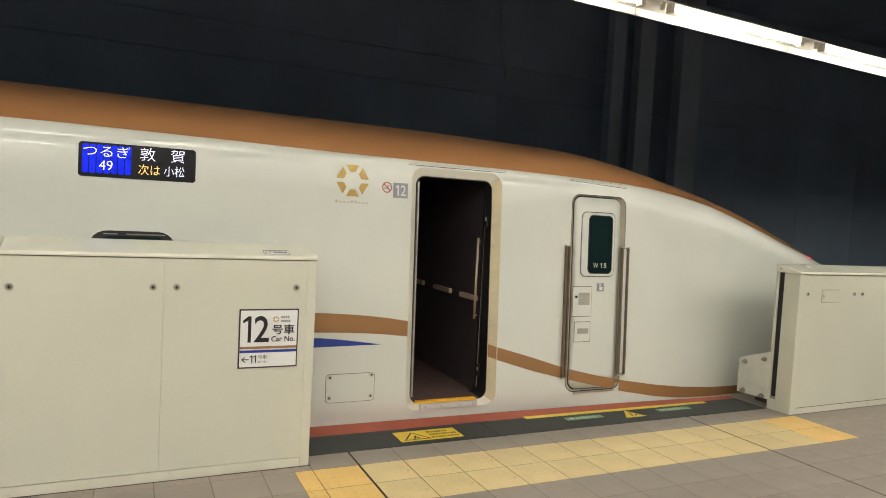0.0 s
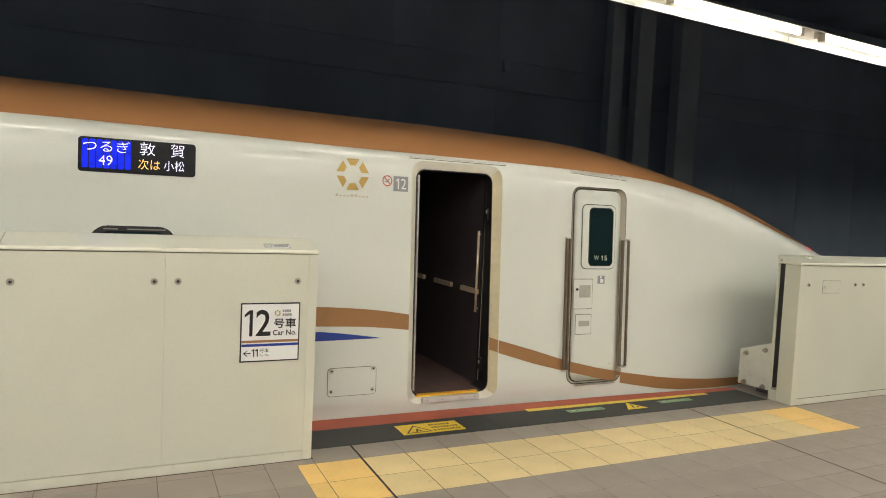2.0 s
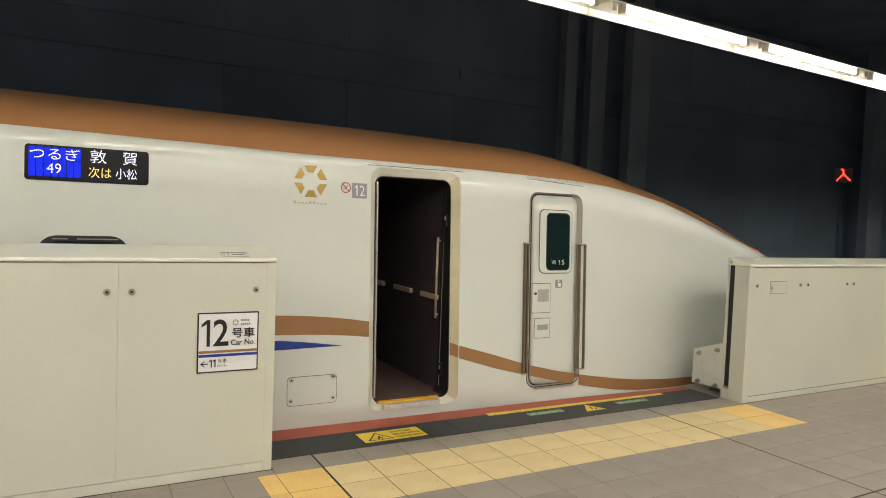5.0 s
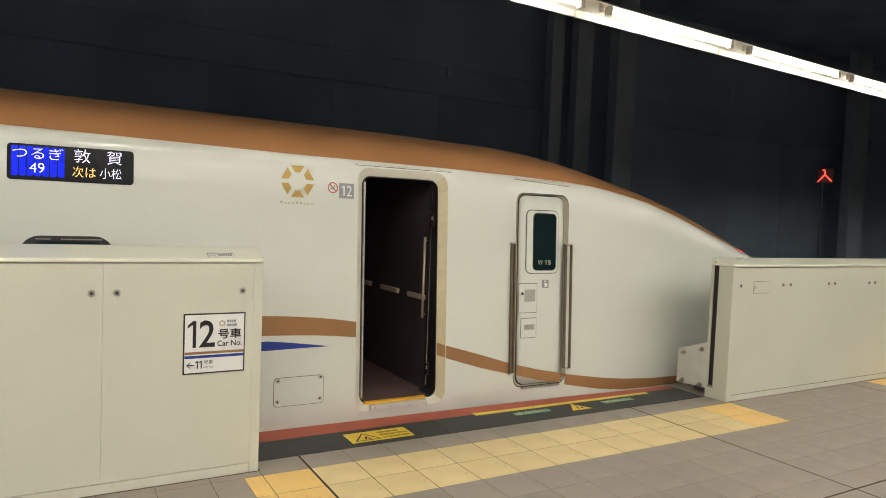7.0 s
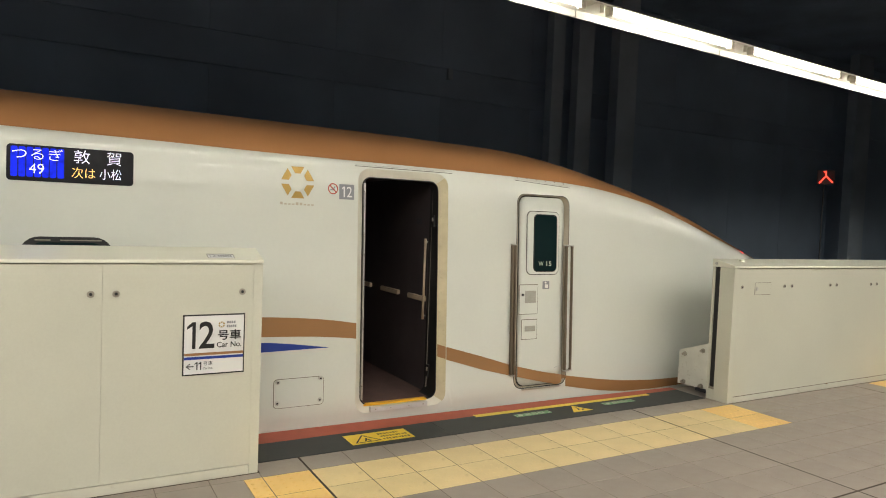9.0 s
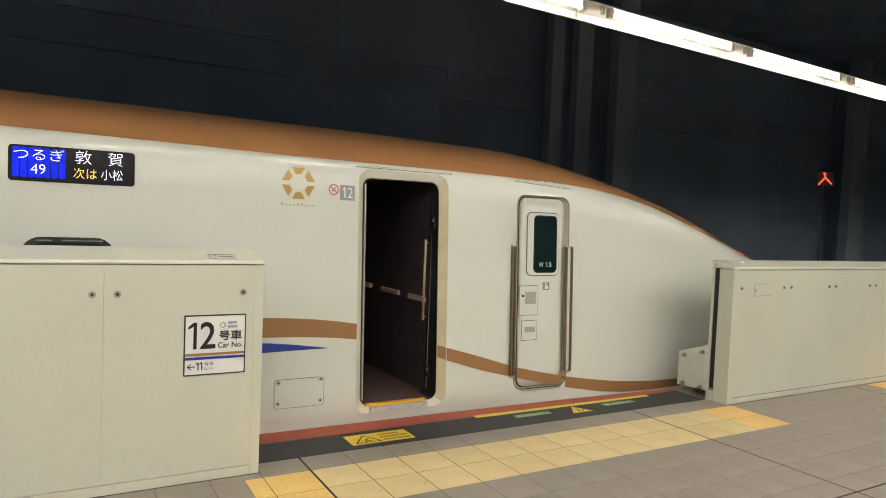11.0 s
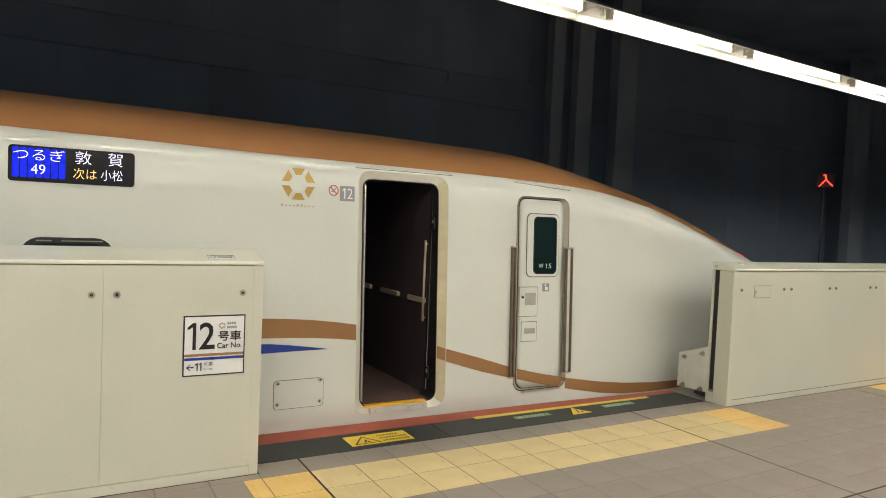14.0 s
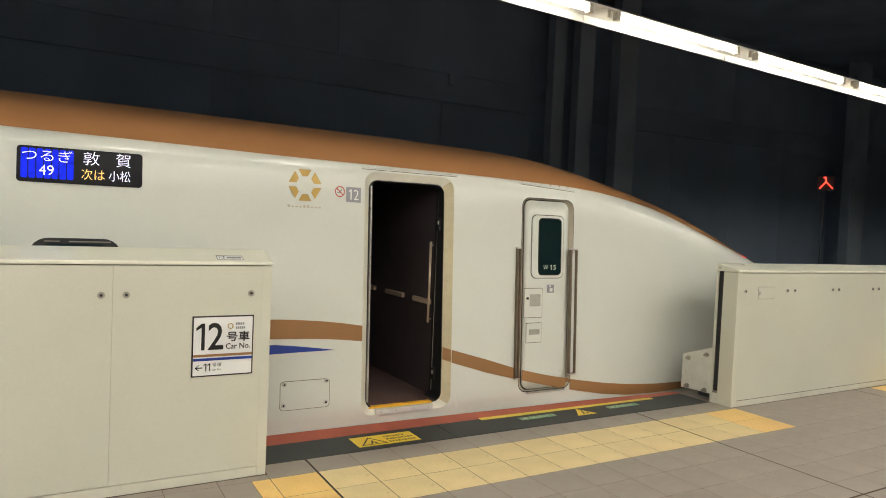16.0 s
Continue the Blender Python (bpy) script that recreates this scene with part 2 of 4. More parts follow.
def flat(outline, place, bm=None):
    bm = bm or bmesh.new()
    bm.faces.new([bm.verts.new(place(x, z)) for x, z in outline])
    return bm


def ribbon(top, bottom, x0, x1, place, n=60):
    """A band between two heights given along x."""
    bm = bmesh.new()
    last = None
    for i in range(n + 1):
        x = x0 + (x1 - x0) * i / n
        zt = float(np.interp(x, *zip(*top)))
        zb = float(np.interp(x, *zip(*bottom)))
        row = [bm.verts.new(place(x, zb + (zt - zb) * j / 3)) for j in range(4)]
        if last:
            for j in range(3):
                bm.faces.new((last[j], row[j], row[j + 1], last[j + 1]))
        last = row
    return bm


def lettering(text, x0, x1, z0, z1, place, bold=0.0):
    """Words in the built-in font, fitted into a rectangle of a surface."""
    cu = bpy.data.curves.new("words", "FONT")
    cu.body = text
    cu.resolution_u = 3
    cu.offset = bold
    ob = new("words", cu)
    me = bpy.data.meshes.new_from_object(ob.evaluated_get(bpy.context.evaluated_depsgraph_get()))
    bpy.data.objects.remove(ob)
    bpy.data.curves.remove(cu)
    bm = bmesh.new()
    bm.from_mesh(me)
    bpy.data.meshes.remove(me)
    xs = [v.co.x for v in bm.verts]
    ys = [v.co.y for v in bm.verts]
    ax, bx, ay, by = min(xs), max(xs), min(ys), max(ys)
    for v in bm.verts:
        v.co = place(x0 + (x1 - x0) * (v.co.x - ax) / (bx - ax), z0 + (z1 - z0) * (v.co.y - ay) / (by - ay))
    return bm


def merge(bm, other):
    """Adds one bmesh to another."""
    me = bpy.data.meshes.new("joined")
    other.to_mesh(me)
    other.free()
    bm.from_mesh(me)
    bpy.data.meshes.remove(me)
    return bm


def one(x0, x1, z0, z1, w, place, bm=None):
    """The numeral 1 with its flag."""
    h = z1 - z0
    bm = flat([(x1 - w, z0), (x1, z0), (x1, z1), (x1 - w, z1)], place, bm)
    return flat([(x1 - w, z1), (x0, z1 - 0.16 * h), (x0, z1 - 0.16 * h - w * 0.9), (x1 - w, z1 - w * 1.25)], place, bm)


def rect(x0, x1, z0, z1):
    return [(x0, z0), (x1, z0), (x1, z1), (x0, z1)]


def upright(y):
    return lambda x, z: (x, y, z)


def on_floor(z):
    return lambda x, y: (x, y, z)


def emblem(cx, cz, r, place, bm=None, only=None):
    """A ring of six tapered blocks."""
    bm = bm or bmesh.new()
    for i in range(6) if only is None else (only,):
        a = radians(90 + 60 * i)
        pts = []
        for rr, half in ((r, 0.40), (r * 0.55, 0.30)):
            for s in ((-1, 1) if rr == r else (1, -1)):
                b = a + s * half
                k = rr / math.cos(half) * math.cos(half)
                pts.append((cx + k * math.cos(b), cz + k * math.sin(b)))
        flat(pts, place, bm)
    return bm


# ---- the place: track hall ----
setting("wall_north", box(-24, 46, 9.0, 9.4, -1.25, 7.2), M_CONC, "dark grey concrete wall across the tracks", "wall")
# this unseen wall closes the hall; its pale tone is for bounce light
setting("wall_south", box(-24, 46, -12.4, -12.0, -1.25, 7.2), M_PALEWALL, "unseen pale wall behind the platform that bounces light", "wall")
setting("wall_west", box(-24.4, -24, -12.4, 9.4, -1.25, 7.2), M_CONC, "dark end wall of the station hall", "wall")
setting("wall_east", box(46, 46.4, -12.4, 9.4, -1.25, 7.2), M_CONC, "dark end wall of the station hall", "wall")
setting("ceiling", box(-24, 46, -12.4, 9.4, 7.2, 7.5), M_CONC, "dark unlit concrete ceiling above tracks and platform", "ceiling")
# unseen ceiling added to carry the fill panels and bounce light
setting("platform_ceiling", box(-24, 46, -12.0, -2.6, 3.4, 3.55), M_PALECEIL, "unseen off-white ceiling added over the platform to bounce light", "ceiling")
setting("track_bed", box(-24, 46, 0.70, 9.0, -1.45, -1.25), M_TRACK, "grey concrete track slab below the platform", "track bed")


def wall_fittings():
    wall = bpy.data.objects["wall_north"]
    # cladding panels in two tiers with a ledge between them
    for i in range(22):
        x = -16 + i * 2.42
        part("wall_panel", box(x + 0.002, x + 2.418, 8.93, 8.995, 4.87, 7.19, 0.003), M_WALLP, wall)
        part("wall_panel", box(x + 0.002, x + 2.418, 8.94, 8.995, 0.4, 4.239, 0.003), M_WALLP, wall)
    part("ledge", box(-23.9, 45.9, 8.905, 8.99, 4.24, 4.86, 0.02), M_WALLP, wall, "dark ledge beam along the wall")


wall_fittings()


def pillar(x0, x1, y0, y1):
    p = thing("pillar", ((x0 + x1) / 2, (y0 + y1) / 2, -1.25), "grey steel pillar standing between the tracks", "pillar", "pillars between the tracks", "structure")
    part("shaft", box(x0, x1, y0, y1, -1.2, 7.19, 0.02), M_PILLAR, p)
    part("base_plate", box(x0 - 0.08, x1 + 0.08, y0 - 0.08, y1 + 0.08, -1.25, -1.2, 0.005), M_PILLAR, p)
    return p


pillar(8.16, 8.50, 8.1, 8.35)
pillar(8.90, 9.36, 8.1, 8.35)
pillar(10.05, 10.66, 8.0, 8.3)
pillar(20.0, 20.8, 8.0, 8.3)


def junction_box():
    b = thing("junction_box", (5.95, 8.74, 4.62), "small pale junction box on the dark ledge beam", "box")
    part("housing", box(5.89, 6.01, 8.82, 8.903, 4.62, 4.86, 0.01), M_PILLAR, b)


junction_box()


# ---- lamps over the platform ----
def lamp_unit():
    """One fluorescent fitting 1.485 m long, with its tube on the near side."""
    f = thing("fluorescent_light", (0, 0, 0), "white batten fitting with one lit fluorescent tube", "lamp", "fluorescent lamps over the platform")
    part("tray", prism([(0.010, 0.034), (0.212, 0.034), (0.212, -0.024), (0.204, -0.024), (0.204, 0.024), (0.010, 0.024)], 0.003, 1.482), M_TRAY, f)
    part("tube", rod((0.16, 0.03, -0.006), (1.355, 0.03, -0.006), 0.016, 14), M_TUBE, f, "lit white glass tube", smooth=True)
    for x in (0.125, 1.37):
        part("lampholder", box(x - 0.018, x + 0.018, 0.008, 0.050, -0.034, 0.023, 0.006), M_HOLDER, f)
    part("starter", rod((0.060, 0.03, 0.023), (0.060, 0.03, -0.022), 0.014), M_HOLDER, f, smooth=True)
    return f


LAMP_ROW = Matrix.Translation((1.49, -0.775, 2.955)) @ Matrix.Rotation(radians(2.7), 4, "Z")
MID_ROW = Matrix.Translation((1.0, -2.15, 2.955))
first = lamp_unit()
first.matrix_basis = LAMP_ROW
for i in range(-14, 16):
    if i:
        copy_thing(first, LAMP_ROW @ Matrix.Translation((i * 1.485, 0, 0)))
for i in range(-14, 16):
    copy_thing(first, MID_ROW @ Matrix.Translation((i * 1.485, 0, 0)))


def lighting_duct(m, x0, x1, top):
    d = thing("lighting_duct", m.translation, "dark steel lighting duct hung over the platform", "lighting duct", "lighting ducts")
    d.matrix_basis = m
    BASE[d] = Vector((0, 0, 0))
    part("duct", box(x0, x1, 0.060, 0.148, 0.036, 0.062, 0.004), M_DUCT, d)
    for x in np.arange(x0 + 0.7, x1, 4.5):
        if abs(x - 4.5) > 5.5:
            part("hanger", rod((x, 0.10, 0.06), (x, 0.10, top), 0.012, 6), M_DUCT, d)


lighting_duct(LAMP_ROW, -20.9, 23.8, 4.244)
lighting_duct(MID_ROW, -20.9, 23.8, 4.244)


def fill_panels():
    """Unseen fill panels side by side over the platform, added to light the train evenly."""
    f = thing("ceiling_light", (0, 0, 3.4), "unseen fill light panel added over the platform", "lamp", "luminous ceiling panels over the platform")
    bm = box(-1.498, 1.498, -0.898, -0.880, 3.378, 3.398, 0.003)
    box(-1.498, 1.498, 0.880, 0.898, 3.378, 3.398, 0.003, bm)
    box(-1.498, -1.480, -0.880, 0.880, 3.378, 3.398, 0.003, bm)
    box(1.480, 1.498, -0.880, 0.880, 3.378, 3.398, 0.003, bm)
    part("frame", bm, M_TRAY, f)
    part("diffuser", box(-1.478, 1.478, -0.878, 0.878, 3.382, 3.396), M_FILLPANEL, f, "glowing face of the fill panel")
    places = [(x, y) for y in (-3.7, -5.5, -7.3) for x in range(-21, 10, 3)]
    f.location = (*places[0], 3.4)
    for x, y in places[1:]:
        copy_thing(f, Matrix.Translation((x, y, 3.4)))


fill_panels()


# ---- the train ----
YC, ZM = 2.49, 0.5
KX = np.array([-4, 0, 1.5, 2.5, 3.5, 4.5, 5.5, 6.5, 7.5, 8.5, 9.3])
KH = np.array([2.438, 2.402, 2.376, 2.331, 2.151, 1.897, 1.544, 1.219, 1.067, 0.886, 0.708])
KM = np.gradient(KH, KX)


def roof_z(x):
    x = min(max(x, -4), 9.3)
    i = int(min(max(np.searchsorted(KX, x) - 1, 0), len(KX) - 2))
    h = KX[i + 1] - KX[i]
    s = (x - KX[i]) / h
    return float(KH[i] * (1 + 2 * s) * (1 - s) ** 2 + h * KM[i] * s * (1 - s) ** 2
                 + KH[i + 1] * s * s * (3 - 2 * s) + h * KM[i + 1] * s * s * (s - 1))


def half_width(x):
    return 1.69 - 0.022 * max(x - 2.4, 0) ** 2


def roundness(x):
    return 16 - 4 * min(max((x - 2.5) / 4.5, 0), 1)


def side_y(x, z):
    """The train's near side: y at a length and a height."""
    u = min(max((z - ZM) / (roof_z(x) - ZM), 0), 1)
    tuck = 0.03 * min(max((0.12 - z) / 0.12, 0), 1) * min(max((2.6 - x) / 0.6, 0), 1)
    return across(x, z, max(1 - u ** roundness(x), 0) ** (1 / 1.8)) + tuck


def across(x, z, s):
    """y at s half-widths from the middle; the sides lean in a little."""
    return YC - (half_width(x) - 0.046 * (z - ZM)) * s


def on_body(off):
    return lambda x, z: (x, side_y(x, z) - off, z)


def over_z(x, s):
    """The height of the section where it is s half-widths from the middle."""
    return ZM + (roof_z(x) - ZM) * max(1 - s ** 1.8, 0) ** (1 / roundness(x))


train = thing("train", (0, YC, -1.25), "white high-speed train end car with copper roof and long sloping nose", "train")

HOLES = ((0.56, 1.50, 0.02, 2.0), (2.09, 2.81, 0.08, 1.9))


def body_rows(x):
    rows = [-1.0, -0.7, -0.4, -0.15, 0.02, 0.08, 0.12, 0.2, 0.4, 0.6, 0.8, 1.0, 1.15, 1.3, 1.42, 1.54, 1.64, 1.74, 1.82, 1.9, 1.95, 2.0]
    h0 = roof_z(2.81)
    if x > 2.81:
        rows = [z if z < 0.4 else 0.4 + (z - 0.4) * (roof_z(x) - 0.4) / (h0 - 0.4) for z in rows]
    pts = [(side_y(x, z), z) for z in rows]
    s0 = (YC - pts[-1][0]) / (half_width(x) - 0.046 * (pts[-1][1] - ZM))
    for j in range(1, 29):
        s = s0 * (1 - (j / 28) ** 1.6)
        pts.append((across(x, over_z(x, s), s), over_z(x, s)))
    return pts


def skin_normals(ob):
    """Shades the flat side by the surface it follows, so that sheets meet without a crease."""
    me = ob.data
    out = []
    for v in me.vertices:
        x, y, z = v.co + BASE[ob]
        if y < YC and -0.05 < z < 1.97 and 0.2 < x < 3.2:
            e = 0.01
            out.append(Vector(((side_y(x + e, z) - side_y(x - e, z)) / (2 * e), -1, (side_y(x, z + e) - side_y(x, z - e)) / (2 * e))).normalized())
        else:
            out.append(v.normal.copy())
    me.normals_split_custom_set_from_vertices(out)


def train_body():
    xs = sorted(set([round(v, 4) for v in np.arange(-9.0, 9.26, 0.15)] + [0.56, 1.5, 2.09, 2.81]))
    bm = bmesh.new()
    near, far = [], []
    for x in xs:
        pts = body_rows(x)
        near.append([bm.verts.new((x, y, z)) for y, z in pts])
        far.append([bm.verts.new((x, 2 * YC - y, z)) for y, z in pts[:-1]] + [near[-1][-1]])
    for i in range(len(xs) - 1):
        for j in range(len(near[0]) - 1):
            xm = (xs[i] + xs[i + 1]) / 2
            zm = (near[i][j].co.z + near[i][j + 1].co.z) / 2
            if not any(a < xm < b and c < zm < d for a, b, c, d in HOLES):
                bm.faces.new((near[i][j], near[i + 1][j], near[i + 1][j + 1], near[i][j + 1]))
            bm.faces.new((far[i][j], far[i][j + 1], far[i + 1][j + 1], far[i + 1][j]))
    for k in (0, -1):
        bm.faces.new(near[k] + far[k][:-1][::-1])
    bmesh.ops.recalc_face_normals(bm, faces=bm.faces)
    shell = part("body", bm, M_WHITE, train, "glossy white steel car body", smooth=True)
    # the skin between each square hole and its rounded opening
    for (a, b, c, d), outline in zip(HOLES, (DOOR_OUT, CREW_OUT)):
        square = []
        for x, z in outline:
            cx, cz = (a + b) / 2, (c + d) / 2
            k = min(((b - a) / 2) / max(abs(x - cx), 1e-6), ((d - c) / 2) / max(abs(z - cz), 1e-6))
            square.append((cx + (x - cx) * k, cz + (z - cz) * k))
        for corner in ((a, c), (b, c), (a, d), (b, d)):
            i = min(range(len(square)), key=lambda q: math.dist(square[q], corner))
            square[i] = corner
        skin = bmesh.new()
        lap = [(x + math.copysign(0.006, x - (a + b) / 2), z + math.copysign(0.006, z - (c + d) / 2)) for x, z in square]
        for f0, f1 in ((0, 0.5), (0.5, 1)):
            ring(skin, [on_body(0.0007)(sx + (x - sx) * f0, sz + (z - sz) * f0) for (sx, sz), (x, z) in zip(lap, outline)],
                 [on_body(0.0007)(sx + (x - sx) * f1, sz + (z - sz) * f1) for (sx, sz), (x, z) in zip(lap, outline)])
        bmesh.ops.remove_doubles(skin, verts=skin.verts, dist=1e-5)
        bmesh.ops.recalc_face_normals(skin, faces=skin.faces)
        if sum(f.normal.y for f in skin.faces) > 0:
            bmesh.ops.reverse_faces(skin, faces=skin.faces)
        skin_normals(part("door_skin", skin, M_WHITE, train, smooth=True))
        wide = [(x + math.copysign(0.03, x - (a + b) / 2), z + math.copysign(0.012, z - (c + d) / 2)) for x, z in square]
        part("skin_backing", ring(bmesh.new(), [on_body(-0.003)(x, z) for x, z in wide], [on_body(-0.003)(x, z) for x, z in outline]), M_WHITE, train)
    skin_normals(shell)
    return shell


DOOR_OUT = rounded(0.614, 1.418, 0.065, 1.972, 0.10, lean=-0.004)
DOOR_IN = rounded(0.662, 1.345, 0.115, 1.909, 0.075, lean=-0.006)
CREW_OUT = rounded(2.122, 2.720, 0.122, 1.856, 0.085, lean=0.010)
CREW_IN = rounded(2.162, 2.676, 0.132, 1.842, 0.075, lean=0.0)
train_body()

# copper roof, laid over the body
BROWN = [(-9, 2.09), (-1.7, 2.060), (-0.75, 2.044), (0, 2.027), (0.94, 2.016), (1.46, 2.010), (2.04, 1.997), (2.69, 1.976), (3.06, 1.951),
         (3.457, 1.901), (3.887, 1.825), (4.326, 1.701), (4.613, 1.613), (4.937, 1.519), (5.242, 1.440), (6.0, 1.255), (7.0, 1.09), (9.2, 0.60)]


def copper_roof():
    bm = bmesh.new()
    last = None
    for x in np.arange(-8.98, 9.2, 0.12):
        x = float(x)
        zb = float(np.interp(x, *zip(*BROWN)))
        s0 = (YC - side_y(x, zb)) / (half_width(x) - 0.046 * (zb - ZM))
        row = []
        for j in range(-24, 25):
            s = s0 * (1 - (1 - abs(j) / 24) ** 1.6)
            z = over_z(x, s)
            y = YC + (YC - across(x, z, s)) * (1 if j > 0 else -1)
            lift = Vector((0.0, (y - YC) * 0.003, 0.004))
            row.append(bm.verts.new(Vector((x, y, z)) + lift))
        if last:
            for j in range(48):
                bm.faces.new((last[j], row[j], row[j + 1], last[j + 1]))
        last = row
    return part("roof", bm, M_COPPER, train, "copper brown painted roof", smooth=True)


copper_roof()

# side stripes
S_TOP = [(-9, 0.93), (-1.5, 0.885), (-0.11, 0.847), (0.12, 0.834), (0.38, 0.811), (0.645, 0.769), (1.43, 0.54), (1.77, 0.441), (2.13, 0.328),
         (2.45, 0.251), (2.785, 0.187), (3.145, 0.128), (3.455, 0.088), (3.87, 0.054), (4.33, 0.036), (6, 0.02)]
S_BOT = [(-9, 0.76), (-1.5, 0.73), (-0.11, 0.703), (0.12, 0.695), (0.38, 0.681), (0.645, 0.650), (1.37, 0.452), (1.78, 0.325), (2.14, 0.233),
         (2.45, 0.158), (2.787, 0.086), (3.15, 0.019), (3.46, -0.018), (3.87, -0.036), (4.33, -0.040), (6, -0.06)]
for a, b in ((-8.9, 0.616), (1.424, 2.118), (2.706, 6.0)):
    part("stripe", ribbon(S_TOP, S_BOT, a, b, on_body(0.003)), M_STRIPE, train, "copper brown side stripe", smooth=True)
part("blue_stripe", ribbon([(-8.9, 0.70), (-1.5, 0.695), (-0.11, 0.664), (0.04, 0.650), (0.21, 0.627), (0.4, 0.599)],
                           [(-8.9, 0.57), (-0.11, 0.592), (0.04, 0.595), (0.21, 0.597), (0.4, 0.5985)], -8.9, 0.4, on_body(0.003)),
     M_BLUE, train, "deep blue tapering side stripe", smooth=True)


def passenger_door():
    out = [on_body(0)(x, z) for x, z in DOOR_OUT]
    inn = [(x, side_y(x, z) + 0.035, z) for x, z in DOOR_IN]
    deep = [(x, 0.985, z) for x, z in DOOR_IN]
    bm, cream = bmesh.new(), bmesh.new()
    k = len(out)
    for i in range(k):
        j = (i + 1) % k
        jamb = DOOR_OUT[i][0] > 1.38 and DOOR_OUT[j][0] > 1.38
        t = cream if jamb else bm
        t.faces.new([t.verts.new(p) for p in (out[i], out[j], inn[j], inn[i])])
    for t in (bm, cream):
        bmesh.ops.remove_doubles(t, verts=t.verts, dist=1e-5)
    frame_ = part("door_frame", bm, M_SURROUND, train, "white door surround with rounded corners", smooth=True)
    part("door_jamb", cream, M_CREAM, train, "worn cream door jamb", smooth=True)
    part("stripe", ribbon([(1.35, 0.565), (1.42, 0.542)], [(1.35, 0.462), (1.42, 0.440)], 1.352, 1.416,
                          lambda x, z: (x, side_y(x, z) + (1.418 - x) * 0.48 - 0.004, z), 4), M_STRIPE, train)
    seal = rounded(0.670, 1.337, 0.122, 1.902, 0.07, lean=-0.006)
    part("door_seal", ring(ring(bmesh.new(), inn, [(x, side_y(x, z) + 0.03, z) for x, z in seal]),
                           [(x, side_y(x, z) + 0.03, z) for x, z in seal], [(x, 1.02, z) for x, z in seal]), M_RUBBER, frame_)
    # entrance edge strips on the leading side
    strip = rounded(0.672, 0.682, 0.17, 1.86, 0.004, 2)
    part("edge_strip", patch(strip, lambda x, z: (x, side_y(0.68, z) + 0.010, z), 1, lambda x, z: (x, side_y(0.68, z) + 0.034, z)),
         M_STEEL, frame_, "bright steel edge strip")
    part("step_nosing", box(0.700, 1.258, 0.806, 0.86, 0.113, 0.127, 0.004), M_NOSING, train, "yellow step nosing")
    sill = part("sill_plate", box(0.747, 1.252, 0.776, 0.812, 0.068, 0.111, 0.003), M_SILL, train, "bare steel sill plate")
    for x in (0.79, 0.92, 1.08, 1.21):
        part("screw", rod((x, 0.778, 0.09), (x, 0.773, 0.09), 0.005, 8), M_RAIL, sill)
    part("vestibule_floor", box(0.30, 1.36, 0.84, 3.3, 0.09, 0.125), M_CARPET, train, "reddish brown vestibule floor")
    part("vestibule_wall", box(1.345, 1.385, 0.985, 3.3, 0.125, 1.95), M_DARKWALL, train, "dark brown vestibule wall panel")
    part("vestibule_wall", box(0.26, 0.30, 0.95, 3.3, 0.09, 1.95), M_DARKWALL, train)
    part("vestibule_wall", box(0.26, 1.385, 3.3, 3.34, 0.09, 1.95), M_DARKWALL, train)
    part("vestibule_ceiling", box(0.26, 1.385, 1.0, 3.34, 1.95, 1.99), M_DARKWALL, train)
    for y0, y1 in ((1.04, 1.34), (1.55, 1.92), (2.18, 2.5)):
        part("wall_handle", box(1.312, 1.345, y0, y1, 0.893, 0.937, 0.008), M_BRASS, train, "short steel wall handle")
    g = part("grab_rail", rod((1.322, 1.05, 0.74), (1.322, 1.05, 1.43), 0.011, 10), M_BRASS, train, "upright steel grab rail", smooth=True)
    for z in (0.77, 1.40):
        part("bracket", rod((1.322, 1.05, z), (1.345, 1.05, z), 0.007, 8), M_STEEL, g)
    for z in (1.58, 0.32):
        k = part("door_catch", box(1.325, 1.352, 0.93, 0.965, z - 0.05, z + 0.05, 0.005), M_RUBBER, train)
        part("roller", rod((1.322, 0.94, z), (1.322, 0.94, z + 0.03), 0.008, 10), M_RAIL, k)
    part("inner_notice", flat(rect(1.16, 1.27, 1.55, 1.60), lambda a, z: (1.342, a, z)), M_DUCT, train)
    part("wall_edge", rod((1.342, 0.98, 0.15), (1.342, 0.98, 1.86), 0.005, 8), M_RAIL, train, "thin steel wall edging")


passenger_door()


def drip_rail(x0, x1, z0, z1, dots):
    bm = bmesh.new()
    n = 14
    pts = [(x0 + (x1 - x0) * i / n, z0 + (z1 - z0) * i / n) for i in range(n + 1)]
    for p, q in zip(pts, pts[1:]):
        rod((p[0], side_y(*p) - 0.001, p[1]), (q[0], side_y(*q) - 0.0005, q[1]), 0.003, 6, bm)
    r = part("drip_rail", bm, M_WHITE, train, "thin rain strip above the door", smooth=True)
    bm = bmesh.new()
    for p, q in zip(pts, pts[1:]):
        rod((p[0], side_y(p[0], p[1] - 0.012) - 0.001, p[1] - 0.012), (q[0], side_y(q[0], q[1] - 0.012) - 0.0005, q[1] - 0.012), 0.0022, 5, bm)
    part("rail_gap", bm, M_SEAM, r)
    for i in range(dots):
        x = x0 + (x1 - x0) * (i + 0.3) / dots
        z = z0 + (z1 - z0) * (i + 0.3) / dots + 0.02
        part("rivet", rod((x, side_y(x, z) + 0.002, z), (x, side_y(x, z) - 0.003, z - 0.001), 0.006, 8), M_RAIL, r)


drip_rail(0.592, 1.459, 1.998, 1.997, 0)
drip_rail(2.105, 2.742, 1.982, 1.948, 6)


